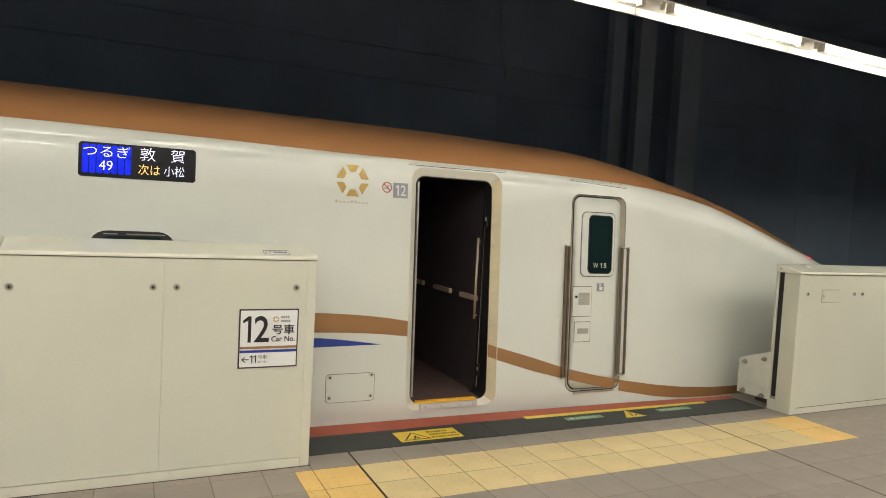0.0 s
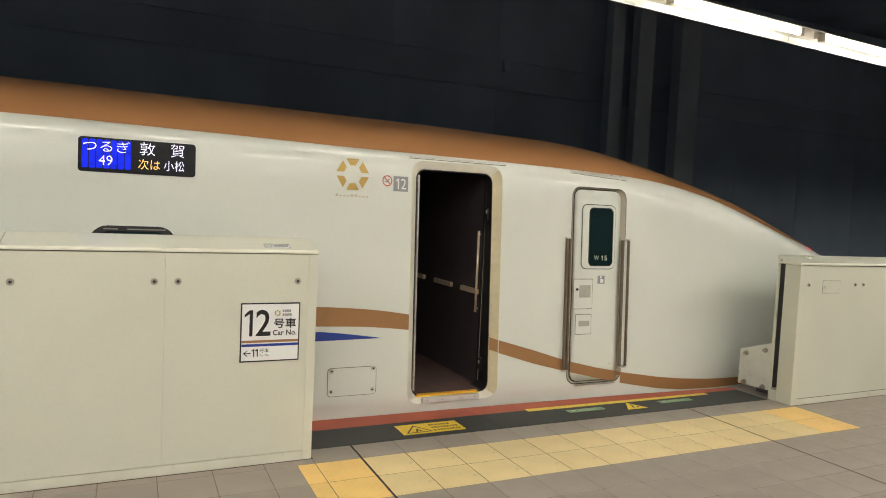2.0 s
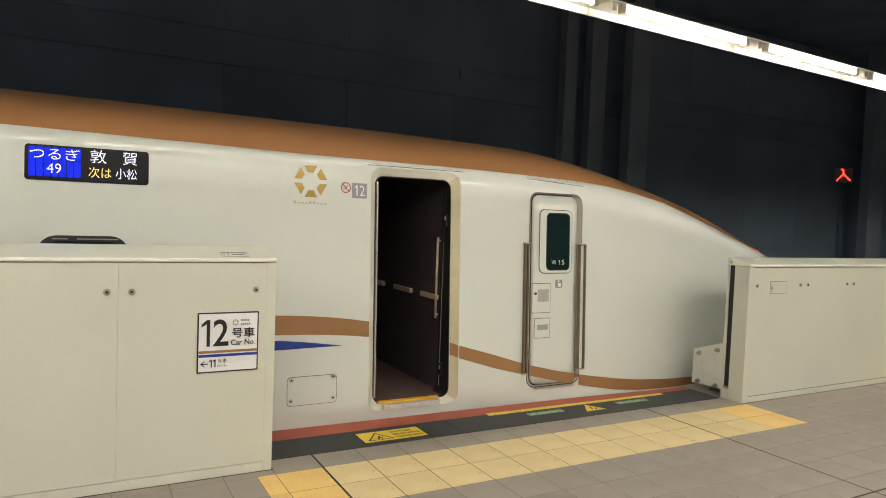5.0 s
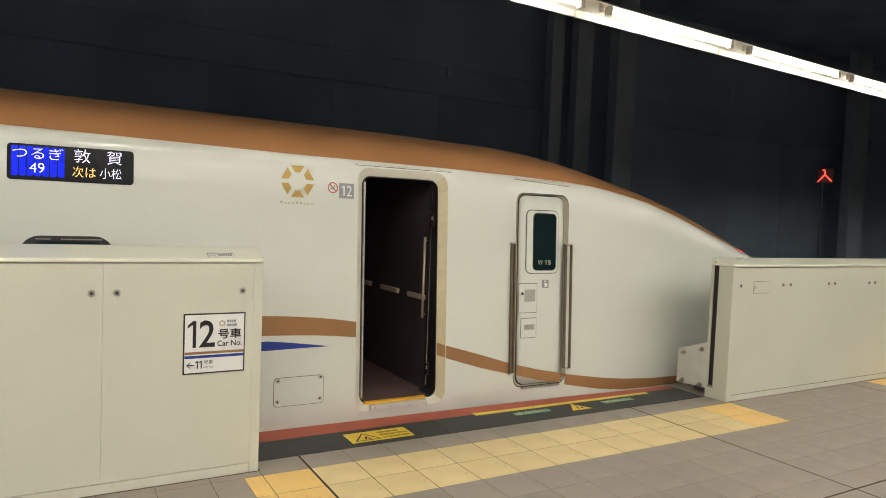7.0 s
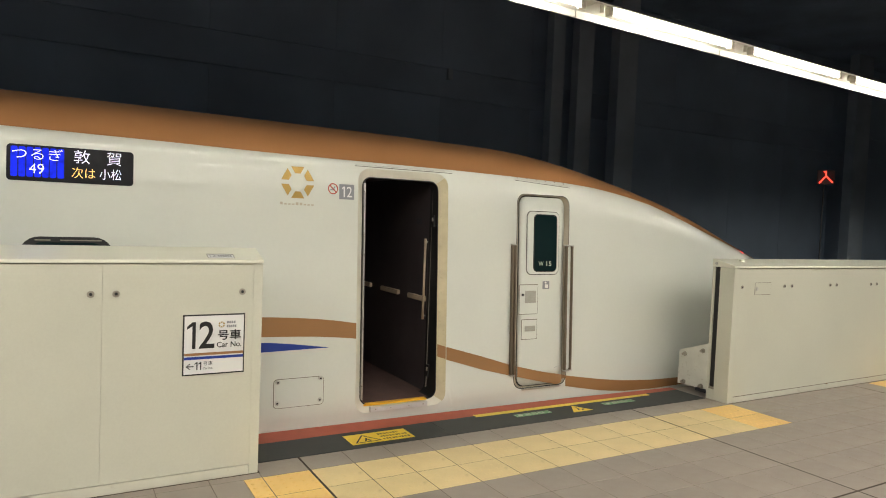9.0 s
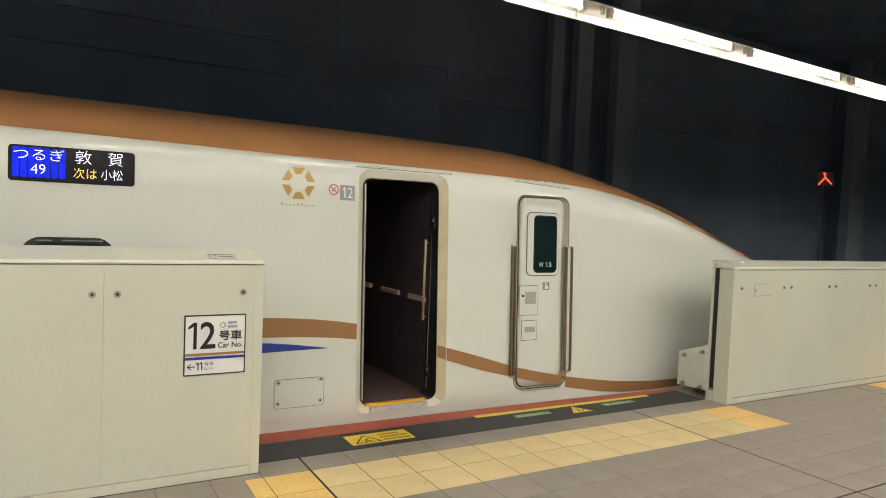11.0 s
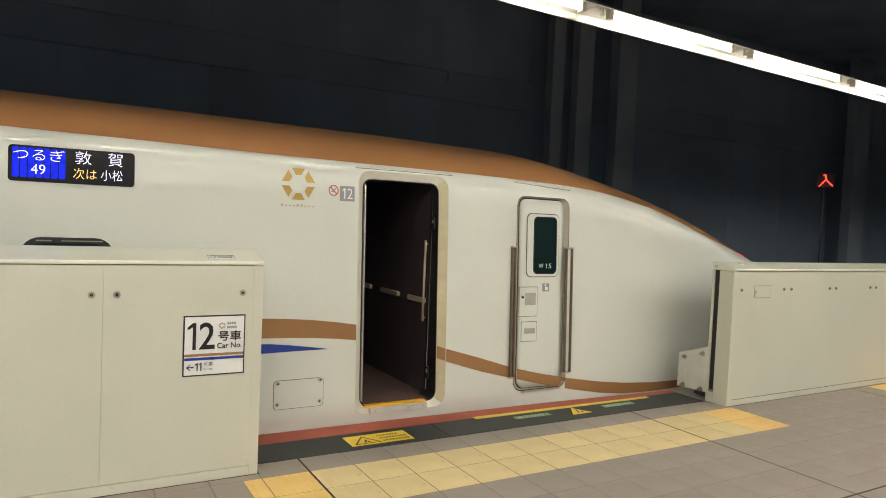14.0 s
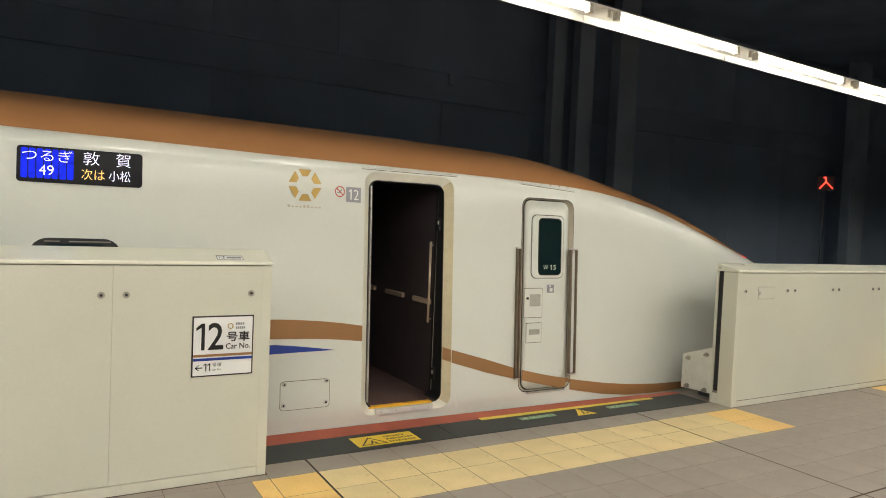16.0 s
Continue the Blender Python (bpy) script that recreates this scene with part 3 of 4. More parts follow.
def crew_door():
    out = [on_body(0)(x, z) for x, z in CREW_OUT]
    inn = [on_body(-0.036)(x, z) for x, z in CREW_IN]
    # the recess's shade is put into the grey of this surround
    part("crew_door_surround", ring(bmesh.new(), out, inn), M_RECESS, train, "recessed crew door surround with shade put into its grey", smooth=True)
    part("surround_seam", ring(bmesh.new(), [on_body(0.0015)(x, z) for x, z in CREW_OUT],
                               [on_body(0.0015)(x, z) for x, z in rounded(2.127, 2.715, 0.130, 1.850, 0.08, lean=0.010)]), M_BLACK, train)
    for xa, xb, y0, y1 in ((2.116, 2.160, 0.0, 0.034), (2.668, 2.708, 0.034, 0.0)):
        part("stripe", ribbon(S_TOP, S_BOT, xa, xb, lambda x, z: (x, side_y(x, z) + y0 + (y1 - y0) * (x - xa) / (xb - xa) - 0.003, z), 4), M_STRIPE, train)
    leaf_line = rounded(2.174, 2.668, 0.142, 1.832, 0.07)
    part("door_gap", ring(bmesh.new(), inn, [on_body(-0.038)(x, z) for x, z in leaf_line]), M_SEAM, train)
    leaf = part("crew_door", patch(leaf_line, on_body(-0.018), 6, on_body(-0.038)), M_WHITE, train, "narrow white crew door, closed", smooth=True)
    on_leaf = on_body(-0.014)
    part("stripe", ribbon(S_TOP, S_BOT, 2.165, 2.668, on_leaf, 16), M_STRIPE, leaf)
    w_out = rounded(2.240, 2.612, 1.132, 1.708, 0.055)
    groove = rounded(2.247, 2.605, 1.139, 1.701, 0.05)
    part("window_groove", ring(bmesh.new(), [on_leaf(x, z) for x, z in w_out], [on_leaf(x, z) for x, z in groove]), M_SEAM, leaf)
    part("window_frame", patch(groove, on_body(-0.008), 4, on_leaf), M_WHITE, leaf)
    part("pane", patch(rounded(2.322, 2.575, 1.168, 1.672, 0.04), on_body(-0.003), 4, on_leaf), M_GLASS, leaf, "dark green tinted pane")
    part("seal", ring(bmesh.new(), [on_body(-0.002)(x, z) for x, z in rounded(2.322, 2.575, 1.168, 1.672, 0.04)],
                      [on_body(-0.007)(x, z) for x, z in rounded(2.314, 2.583, 1.160, 1.680, 0.045)]), M_RUBBER, leaf)
    bm = lettering("W", 2.370, 2.424, 1.214, 1.256, on_body(0.001))
    one(2.450, 2.466, 1.214, 1.256, 0.007, on_body(0.001), bm)
    merge(bm, lettering("5", 2.484, 2.516, 1.214, 1.256, on_body(0.001)))
    part("set_number", bm, M_PALEPRINT, leaf, "pale lettering on the pane")
    for x0, x1, z0, z1, lbl, gx0, gx1, gz0, gz1 in ((2.172, 2.376, 0.782, 1.044, "vent", 2.234, 2.354, 0.882, 0.991),
                                                  (2.203, 2.372, 0.557, 0.732, "vent", 2.236, 2.350, 0.628, 0.676)):
        a, b = max(x0, 2.174), x1
        part("panel_groove", patch(rounded(a - 0.003, b + 0.003, z0 - 0.003, z1 + 0.003, 0.006, 2), on_body(-0.0155), 2), M_GROOVE, leaf)
        part("access_panel", patch(rounded(a + 0.002, b - 0.002, z0 + 0.002, z1 - 0.002, 0.005, 2), on_body(-0.0125), 2, on_body(-0.016)), M_WHITE, leaf)
        part("grille", patch(rect(gx0, gx1, gz0, gz1), on_body(-0.011), 1), M_GRILLE, leaf, "grey grille")
        for i in range(5):
            z = gz0 + (gz1 - gz0) * (i + 0.5) / 5
            part("slat", box(gx0, gx1, side_y(2.28, z) + 0.007, side_y(2.28, z) + 0.012, z - 0.004, z + 0.002), M_GRILLE, leaf)
    part("lock", rod((2.207, 0.836, 0.955), (2.207, 0.822, 0.955), 0.011, 10), M_RUBBER, leaf)
    part("notice", patch(rect(2.428, 2.506, 1.003, 1.075), on_body(-0.012), 1), M_GREYPRINT, leaf, "small grey pictogram sticker")
    bm = flat([(2.456, 1.013), (2.49, 1.013), (2.49, 1.043), (2.456, 1.048)], on_body(-0.010))
    flat([(2.462 + 0.011 * math.cos(a), 1.062 + 0.009 * math.sin(a)) for a in np.linspace(0, 5.6, 9)], on_body(-0.010), bm)
    part("pictogram", bm, M_WHITEPRINT, leaf)
    part("scuff", flat([(2.572, 0.276), (2.600, 0.281), (2.622, 0.292), (2.600, 0.284)], on_body(-0.0165)), M_GREYPRINT, leaf)
    part("door_step", box(2.205, 2.645, 0.768, 0.80, 0.108, 0.122, 0.004), M_STEEL, train, "bright steel threshold")
    # hand rails standing off on either side
    for xa, xb, za, tilt in ((2.068, 2.098, 0.262, 0.0), (2.674, 2.742, 0.258, -0.006)):
        def post(x0, x1, y0, y1, z0, z1, bev):
            bm = box(x0, x1, y0, y1, z0, z1, bev)
            for v in bm.verts:
                v.co.y += side_y(2.4, v.co.z)
            return bm
        bm = post(xa - 0.008, xa + 0.008, -0.034, -0.004, za, 1.398, 0.003)
        r = part("hand_rail", bm, M_HANDRAIL, train, "upright steel hand rail beside the crew door")
        part("rail_edge", post(xb - 0.010, xb + 0.004, -0.034, -0.004, za, 1.398, 0.003), M_HANDRAIL, r)
        part("rail_back", post(xa + 0.006, xb - 0.008, -0.010, 0.004, za + 0.01, 1.39, 0.0), M_WHITE, r)
        for z in (za - 0.012, 1.398):
            part("end_cap", post(xa - 0.010, xb + 0.006, -0.036, 0.003, z, z + 0.012, 0.002), M_STEEL, r)


crew_door()


def destination_display():
    line = rounded(-1.668, -0.968, 1.736, 1.957, 0.022)
    d = part("destination_display", patch(line, on_body(0.006), 6, on_body(-0.01)), M_SCREEN, train, "black LED destination display")
    fld = on_body(0.009)
    xs = np.linspace(-1.650, -1.362, 8)
    for a, b in zip(xs, xs[1:]):
        part("led_module", patch(rounded(a + 0.003, b - 0.002, 1.760, 1.944, 0.008, 2), fld, 3), M_LEDBLUE, d, "glowing blue LED field")
    t = on_body(0.012)
    part("train_name", lettering("つるぎ", -1.640, -1.372, 1.868, 1.938, t, -0.010), M_LEDWHITE, d, "white LED words")
    part("train_number", lettering("49", -1.550, -1.472, 1.783, 1.843, t, -0.010), M_LEDWHITE, d, "white LED digits")
    part("destination", lettering("敦", -1.312, -1.220, 1.862, 1.946, t, -0.010), M_LEDWHITE, d, "white LED words")
    part("destination", lettering("賀", -1.125, -1.040, 1.862, 1.946, t, -0.010), M_LEDWHITE, d, "white LED words")
    part("next_stop", lettering("次は", -1.320, -1.190, 1.768, 1.836, t, -0.010), M_LEDAMBER, d, "amber LED words")
    part("next_stop", lettering("小松", -1.165, -1.040, 1.768, 1.836, t, -0.010), M_LEDWHITE, d, "white LED words")


destination_display()


def side_window():
    line = rounded(-1.60, -1.08, 0.86, 1.397, 0.11)
    w = part("side_window", patch(line, on_body(0.004), 5, on_body(-0.01)), M_RUBBER, train, "dark passenger window with black surround")
    part("pane", patch(rounded(-1.555, -1.125, 0.90, 1.362, 0.08), on_body(0.008), 4, on_body(0.004)), M_GLASS, w)
    bm = bmesh.new()
    for a, b in ((-1.516, -1.432), (-1.379, -1.147)):
        rod((a, 0.832, 1.376), (b, 0.832, 1.376), 0.004, 6, bm)
    part("frame_bead", bm, M_RAIL, w)


side_window()


def body_marks():
    p = on_body(0.0035)
    for i in range(6):
        part("emblem_block", emblem(0.136, 1.829, 0.126, p, only=i), M_GOLD, train, "gold block of a ring emblem")
    bm = bmesh.new()
    for i in range(9):
        x = 0.006 + i * 0.0292
        h = 0.028 if i in (0, 4, 5) else 0.019
        flat(rect(x, x + 0.019, 1.662, 1.662 + h - 0.008), p, bm)
    part("emblem_caption", bm, M_CAPTION, train, "row of small grey marks")
    bm = bmesh.new()
    n = 28
    cx, cz, r = 0.409, 1.798, 0.040
    for i in range(n):
        a, b = 2 * math.pi * i / n, 2 * math.pi * (i + 1) / n
        flat([(cx + r * math.cos(a), cz + r * 1.05 * math.sin(a)), (cx + r * math.cos(b), cz + r * 1.05 * math.sin(b)),
              (cx + (r - 0.008) * math.cos(b), cz + (r - 0.008) * 1.05 * math.sin(b)), (cx + (r - 0.008) * math.cos(a), cz + (r - 0.008) * 1.05 * math.sin(a))], p, bm)
    flat([(cx - 0.030, cz + 0.024), (cx - 0.024, cz + 0.030), (cx + 0.030, cz - 0.024), (cx + 0.024, cz - 0.030)], p, bm)
    part("no_smoking_mark", bm, M_REDPRINT, train, "red no smoking ring")
    bm = flat(rect(cx - 0.022, cx + 0.014, cz - 0.012, cz - 0.003), on_body(0.003))
    flat([(cx - 0.002, cz + 0.003), (cx + 0.014, cz + 0.020), (cx + 0.020, cz + 0.014), (cx + 0.010, cz + 0.000)], on_body(0.003), bm)
    part("cigarette_mark", bm, M_GREYPRINT, train)
    sq = part("car_number", patch(rect(0.459, 0.580, 1.722, 1.837), p, 3), M_GREYPRINT, train, "grey square with white car number")
    bm = one(0.480, 0.504, 1.740, 1.820, 0.011, on_body(0.006), lettering("2", 0.520, 0.562, 1.740, 1.820, on_body(0.006)))
    part("digits", bm, M_WHITEPRINT, sq)


body_marks()


def body_hatch():
    line = rounded(-0.022, 0.360, 0.174, 0.389, 0.028)
    part("hatch_groove", patch(line, on_body(0.001), 3), M_GROOVE, train)
    h = part("hatch", patch(rounded(-0.0178, 0.3558, 0.1782, 0.3848, 0.025), on_body(0.004), 3, on_body(-0.002)), M_WHITE, train, "small rounded white service hatch")
    for x, z in ((0.008, 0.368), (0.332, 0.374), (0.006, 0.214), (0.329, 0.212)):
        bm = rod((x, 0.797, z), (x, 0.782, z), 0.0175, 14)
        rod((x, 0.784, z), (x, 0.779, z), 0.010, 8, bm)
        k = part("quarter_turn_lock", bm, M_STEEL, h, "round steel lock")
        part("key_slot", rod((x, 0.7795, z), (x, 0.7770, z), 0.0075, 8), M_RUBBER, k)


body_hatch()


def tail_light():
    line = rounded(5.54, 5.76, 1.338, 1.402, 0.020, lean=-0.06)
    part("tail_light", patch(line, on_body(0.01), 3, on_body(-0.01)), M_TAIL, train, "lit red tail light")


tail_light()


# ---- platform gates ----
def lock_button(x, z, y, parent, r=0.016):
    bm = rod((x, y + 0.004, z), (x, y - 0.006, z), r, 16)
    k = part("lock", bm, M_RAIL, parent, "round steel lock")
    part("keyhole", rod((x, y - 0.005, z), (x, y - 0.0085, z), r * 0.45, 8), M_RUBBER, k)


def gate_cap(x0, x1, yf, yb, zf, zb):
    return prism([(yf, zf), (yf, zf + 0.022), (yb - 0.02, zb), (yb, zb), (yb, zf)], x0, x1, 0.007)


def near_gate():
    YF, YB = 0.084, 0.30
    g = thing("platform_gate", (-1.2, 0.19, 0), "beige steel platform gate housing with car number sign", "platform gate", "platform gates")
    part("core", box(-9.0, -0.312, YF + 0.012, YB, 0.0, 1.285), M_GATESEAM, g)
    joints = [-9.0, -5.04, -3.10, -1.965, -1.178, -0.3614]
    for a, b in zip(joints, joints[1:]):
        part("front_panel", box(a + 0.0006, b - 0.0006, YF, YF + 0.02, 0.062, 1.284, 0.0010), M_GATE, g)
    part("end_post", box(-0.362, -0.306, YF - 0.0005, YB + 0.002, 0.0, 1.287, 0.002), M_GATE, g, "beige steel end post")
    part("base_strip", box(-9.0, -0.364, YF - 0.001, YF + 0.02, 0.0, 0.058, 0.002), M_GATEBASE, g, "scuffed base strip")
    for a, b in ((-9.0, -5.2), (-5.196, -1.972), (-1.968, -0.304)):
        part("cap", gate_cap(a, b, YF - 0.008, YB + 0.004, 1.290, 1.374), M_GATECAP, g, "sloping beige cap with lamp light put into its tone")
    part("back_panel", box(-9.0, -0.312, YB, YB + 0.01, 0.0, 1.285), M_GATE, g)
    for x in (-3.0, -1.919, -1.234, -1.110, -0.428):
        lock_button(x, 1.122, YF, g, 0.019)
    # small plate on the sloping cap
    slope = lambda x, v: (x, YF - 0.004 + v * 0.2, 1.3135 + 0.002 + v * 0.062 * 0.93)
    pl = part("cap_plate", flat(rect(-0.622, -0.474, 0.12, 0.40), slope), M_WHITEPRINT, g, "small white number plate")
    bm = flat(rect(-0.625, -0.471, 0.11, 0.46), lambda x, v: (x, YF - 0.004 + v * 0.2, 1.3135 + 0.001 + v * 0.0577))
    part("plate_rim", bm, M_GROOVE, pl)
    up = lambda x, v: (x, YF - 0.004 + v * 0.2, 1.3135 + 0.004 + v * 0.0577)
    part("plate_number", lettering("12", -0.612, -0.578, 0.17, 0.35, up), M_BLACK, pl)
    bm = bmesh.new()
    for i in range(6):
        flat(rect(-0.566 + i * 0.014, -0.556 + i * 0.014, 0.19, 0.31), up, bm)
    part("plate_print", bm, M_BLACK, pl)

    part("grime_line", box(-9.0, -0.300, YF - 0.010, YF - 0.001, 0.0004, 0.0022), M_GRIME, g, "brown grime along the base")
    part("grime_line", box(-0.305, -0.296, YF - 0.010, YB, 0.0004, 0.0022), M_GRIME, g)
    # car number sign
    s = part("car_sign", box(-0.760, -0.408, YF - 0.006, YF - 0.0005, 0.636, 0.992, 0.001), M_BLACK, g, "white car number sign with black rim")
    part("sign_face", box(-0.752, -0.416, YF - 0.0085, YF - 0.006, 0.644, 0.984), M_WHITEPRINT, s)
    ink = upright(YF - 0.0115)
    part("sign_number", one(-0.738, -0.690, 0.793, 0.950, 0.019, ink, lettering("2", -0.672, -0.584, 0.793, 0.952, ink, 0.012)), M_BLACK, s)
    bm = lettering("号車", -0.566, -0.432, 0.838, 0.898, ink, 0.018)
    part("sign_words", bm, M_BLACK, s)
    part("sign_words", lettering("Car No.", -0.570, -0.428, 0.794, 0.828, ink, 0.014), M_BLACK, s)
    part("brown_line", flat(rect(-0.752, -0.416, 0.753, 0.768), ink), M_STRIPE, s)
    part("blue_line", flat(rect(-0.752, -0.416, 0.730, 0.746), ink), M_BLUE, s)
    part("sign_arrow", flat([(-0.742, 0.690), (-0.722, 0.707), (-0.715, 0.707), (-0.731, 0.693), (-0.698, 0.693), (-0.698, 0.687), (-0.731, 0.687), (-0.715, 0.673), (-0.722, 0.673)], ink), M_BLACK, s)
    part("sign_number", one(-0.672, -0.655, 0.668, 0.714, 0.0065, ink, one(-0.693, -0.676, 0.668, 0.714, 0.0065, ink)), M_BLACK, s)
    part("sign_words", lettering("号車", -0.644, -0.592, 0.692, 0.716, ink), M_BLACK, s)
    part("sign_words", lettering("Car No.", -0.645, -0.590, 0.670, 0.682, ink), M_BLACK, s)
    part("sign_emblem", emblem(-0.545, 0.930, 0.019, ink), M_GOLD, s)
    bm = bmesh.new()
    for i in range(4):
        flat(rect(-0.515 + i * 0.013, -0.505 + i * 0.013, 0.936, 0.950), ink, bm)
    for i in range(5):
        flat(rect(-0.515 + i * 0.0115, -0.506 + i * 0.0115, 0.912, 0.926), ink, bm)
    part("sign_caption", bm, M_GREYPRINT, s)


def far_gate():
    YF, YB, X = 0.022, 0.258, 3.992
    g = thing("platform_gate", (9, 0.14, 0), "beige steel platform gate housing with black slot in its end", "platform gate", "platform gates")
    part("core", box(X + 0.025, 15.0, YF + 0.012, YB - 0.002, 0.0, 1.25), M_GATESEAM, g)
    joints = [X + 0.081, 4.805, 5.562, 6.318, 7.075, 7.832, 8.59, 9.35, 10.1, 10.86, 11.62, 15.0]
    for a, b in zip(joints, joints[1:]):
        part("front_panel", box(a + 0.0002, b - 0.0002, YF, YF + 0.02, 0.060, 1.250), M_GATE, g)
    part("base_gap", box(X + 0.084, 14.99, YF + 0.001, YF + 0.02, 0.054, 0.0595), M_GROOVE, g)
    part("base_strip", box(X + 0.082, 15.0, YF - 0.001, YF + 0.02, 0.0, 0.054, 0.002), M_GATEBASE, g, "scuffed base strip")
    # end post with its slot
    part("end_post", box(X, X + 0.08, YF - 0.002, 0.176, 0.0, 1.256, 0.005), M_GATE, g, "beige end post")
    part("end_post", box(X, X + 0.08, 0.236, YB, 0.0, 1.256, 0.003), M_GATE, g)
    part("end_post", box(X, X + 0.08, 0.176, 0.236, 0.0, 0.098, 0.002), M_GATE, g)
    brush = part("slot_brush", box(X + 0.018, X + 0.07, 0.176, 0.236, 0.098, 1.255), M_RUBBER, g, "black brush slot")
    part("slot_end", box(X + 0.003, X + 0.018, 0.178, 0.234, 0.098, 0.118, 0.002), M_RAIL, brush)
    for a, b in ((X - 0.004, 7.0), (7.004, 11.0), (11.004, 15.0)):
        part("cap", gate_cap(a, b, YF - 0.008, YB + 0.004, 1.258, 1.330), M_GATECAP, g, "sloping beige cap with lamp light put into its tone")
    knob = part("cap_knob", rod((4.28, 0.175, 1.300), (4.28, 0.172, 1.328), 0.028, 16), M_GATECAP, g)
    part("cap_rim", rod((4.28, 0.175, 1.300), (4.28, 0.173, 1.312), 0.032, 16), M_RAIL, knob)
    part("end_screw", rod((X - 0.003, 0.215, 1.288), (X - 0.011, 0.215, 1.288), 0.013, 10), M_STEEL, g)
    for x in (4.11, 4.747, 4.864, 5.506, 5.620, 6.262, 6.376, 7.02, 7.133):
        lock_button(x, 1.082, YF, g, 0.0165)
    part("panel_groove", box(4.296, 4.536, YF - 0.001, YF + 0.002, 1.006, 1.122), M_GROOVE, g)
    h = part("small_hatch", box(4.299, 4.533, YF - 0.003, YF + 0.002, 1.009, 1.119, 0.001), M_GATE, g)
    part("hatch_lock", rod((4.322, YF - 0.002, 1.062), (4.322, YF - 0.010, 1.062), 0.016, 12), M_STEEL, h)
    part("grime_line", box(X - 0.006, 15.0, YF - 0.011, YF - 0.003, 0.0004, 0.0022), M_GRIME, g, "brown grime along the base")
    # rust spots where the panels meet the base
    for x, k in ((4.804, 0.006), (5.561, 0.011), (6.317, 0.006)):
        part("rust_spot", box(x - 0.9 * k, x + 0.9 * k, YF - 0.0022, YF + 0.002, 0.050, 0.052 + k), M_RUST, g)


def end_plate():
    p = thing("end_plate", (4.02, 0.42, 0), "scuffed white end plate with four bolts beside the gate", "plate")
    bm = bmesh.new()
    pts = [(0.258, 0.077), (0.606, 0.064), (0.602, 0.398), (0.258, 0.520)]
    a = [bm.verts.new((3.998, y, z)) for y, z in pts]
    b = [bm.verts.new((4.022, y, z)) for y, z in pts]
    bm.faces.new(a)
    bm.faces.new(b[::-1])
    for i in range(len(pts)):
        j = (i + 1) % len(pts)
        bm.faces.new((a[i], b[i], b[j], a[j]))
    bmesh.ops.recalc_face_normals(bm, faces=bm.faces)
    bmesh.ops.bevel(bm, geom=list(bm.edges), offset=0.003, segments=1, affect="EDGES")
    part("sheet", bm, M_CONNECT, p)
    # added support, coloured dark to stand in for the shade under the plate
    part("foot", box(4.13, 4.17, 0.262, 0.50, 0.0, 0.09, 0.003), M_DUCT, p)
    part("foot_arm", box(4.020, 4.17, 0.262, 0.50, 0.09, 0.13, 0.003), M_DUCT, p)
    for y, z in ((0.527, 0.371), (0.316, 0.439), (0.528, 0.095), (0.321, 0.096)):
        bm = rod((3.998, y, z), (3.986, y, z), 0.024, 6)
        rod((3.989, y, z), (3.958, y, z), 0.013, 10, bm)
        part("bolt", bm, M_RAIL, p, "steel hexagon bolt")


near_gate()
far_gate()
end_plate()


# ---- signal beyond the nose ----
def signal_lamp():
    s = thing("signal_lamp", (12.32, 4.35, -1.25), "lit red track signal on a dark post", "signal")
    turn = Matrix.Translation((12.28, 4.2, 2.76)) @ Matrix.Rotation(radians(-58), 4, "Z")

    def put(bm):
        bmesh.ops.transform(bm, matrix=turn, verts=bm.verts)
        return bm
    part("housing", put(box(-0.16, 0.16, 0.012, 0.10, -0.14, 0.15, 0.01)), M_DUCT, s)
    part("post", rod((12.32, 4.26, -1.25), (12.32, 4.26, 2.64), 0.014, 8), M_DUCT, s)
    for a, b in (((-0.045, 0.120), (-0.005, 0.120)), ((-0.005, 0.120), (0.002, 0.02)), ((0.002, 0.03), (-0.115, -0.115)), ((0.002, 0.03), (0.125, -0.105))):
        bm = rod((a[0], 0.0, a[1]), (b[0], 0.0, b[1]), 0.011, 8)
        part("light_bar", put(bm), M_LEDRED, s, "glowing red light bar", smooth=True)


signal_lamp()


# ---- platform ----
platform = setting("platform", box(-24, 46, -12.0, 0.575, -1.25, -0.0016), M_GROUT, "platform floor of grey tiles with yellow tactile paving", "platform floor")



def edge_bands():
    line = ((-24, 0.58, 0.002), (3.97, 0.58, 0.002), (3.97, 0.668, 0.002), (2.7, 0.735, 0.002), (1.2, 0.775, 0.002), (-0.13, 0.800, 0.002), (-24, 0.80, 0.002))

    def slab(inset, z0, z1):
        bm = bmesh.new()
        f = bm.faces.new([bm.verts.new((x, y - (inset if y > 0.6 else 0), z1)) for x, y, _ in line])
        r = bmesh.ops.extrude_face_region(bm, geom=[f])
        bmesh.ops.translate(bm, verts=[e for e in r["geom"] if isinstance(e, bmesh.types.BMVert)], vec=(0, 0, z0 - z1))
        bmesh.ops.recalc_face_normals(bm, faces=bm.faces)
        return bm
    part("red_edge_strip", slab(0, -0.02, 0.002), M_RED, platform, "worn red strip along the platform edge")
    part("edge_concrete", box(3.964, 46, 0.240, 0.655, -1.25, 0.001, 0.002), M_TILE, platform, "plain grey platform edge")
    part("edge_block", slab(0.03, -1.25, -0.02), M_TRACK, platform, "concrete platform edge")
    for a, b in ((-23.9, -4.83), (-4.824, -1.83), (-1.824, 1.17), (1.176, 3.96)):
        part("edge_mat", box(a, b, 0.240, 0.578, -0.0016, 0.003, 0.001), M_EDGE, platform, "dark slip-resistant edge mat")


edge_bands()


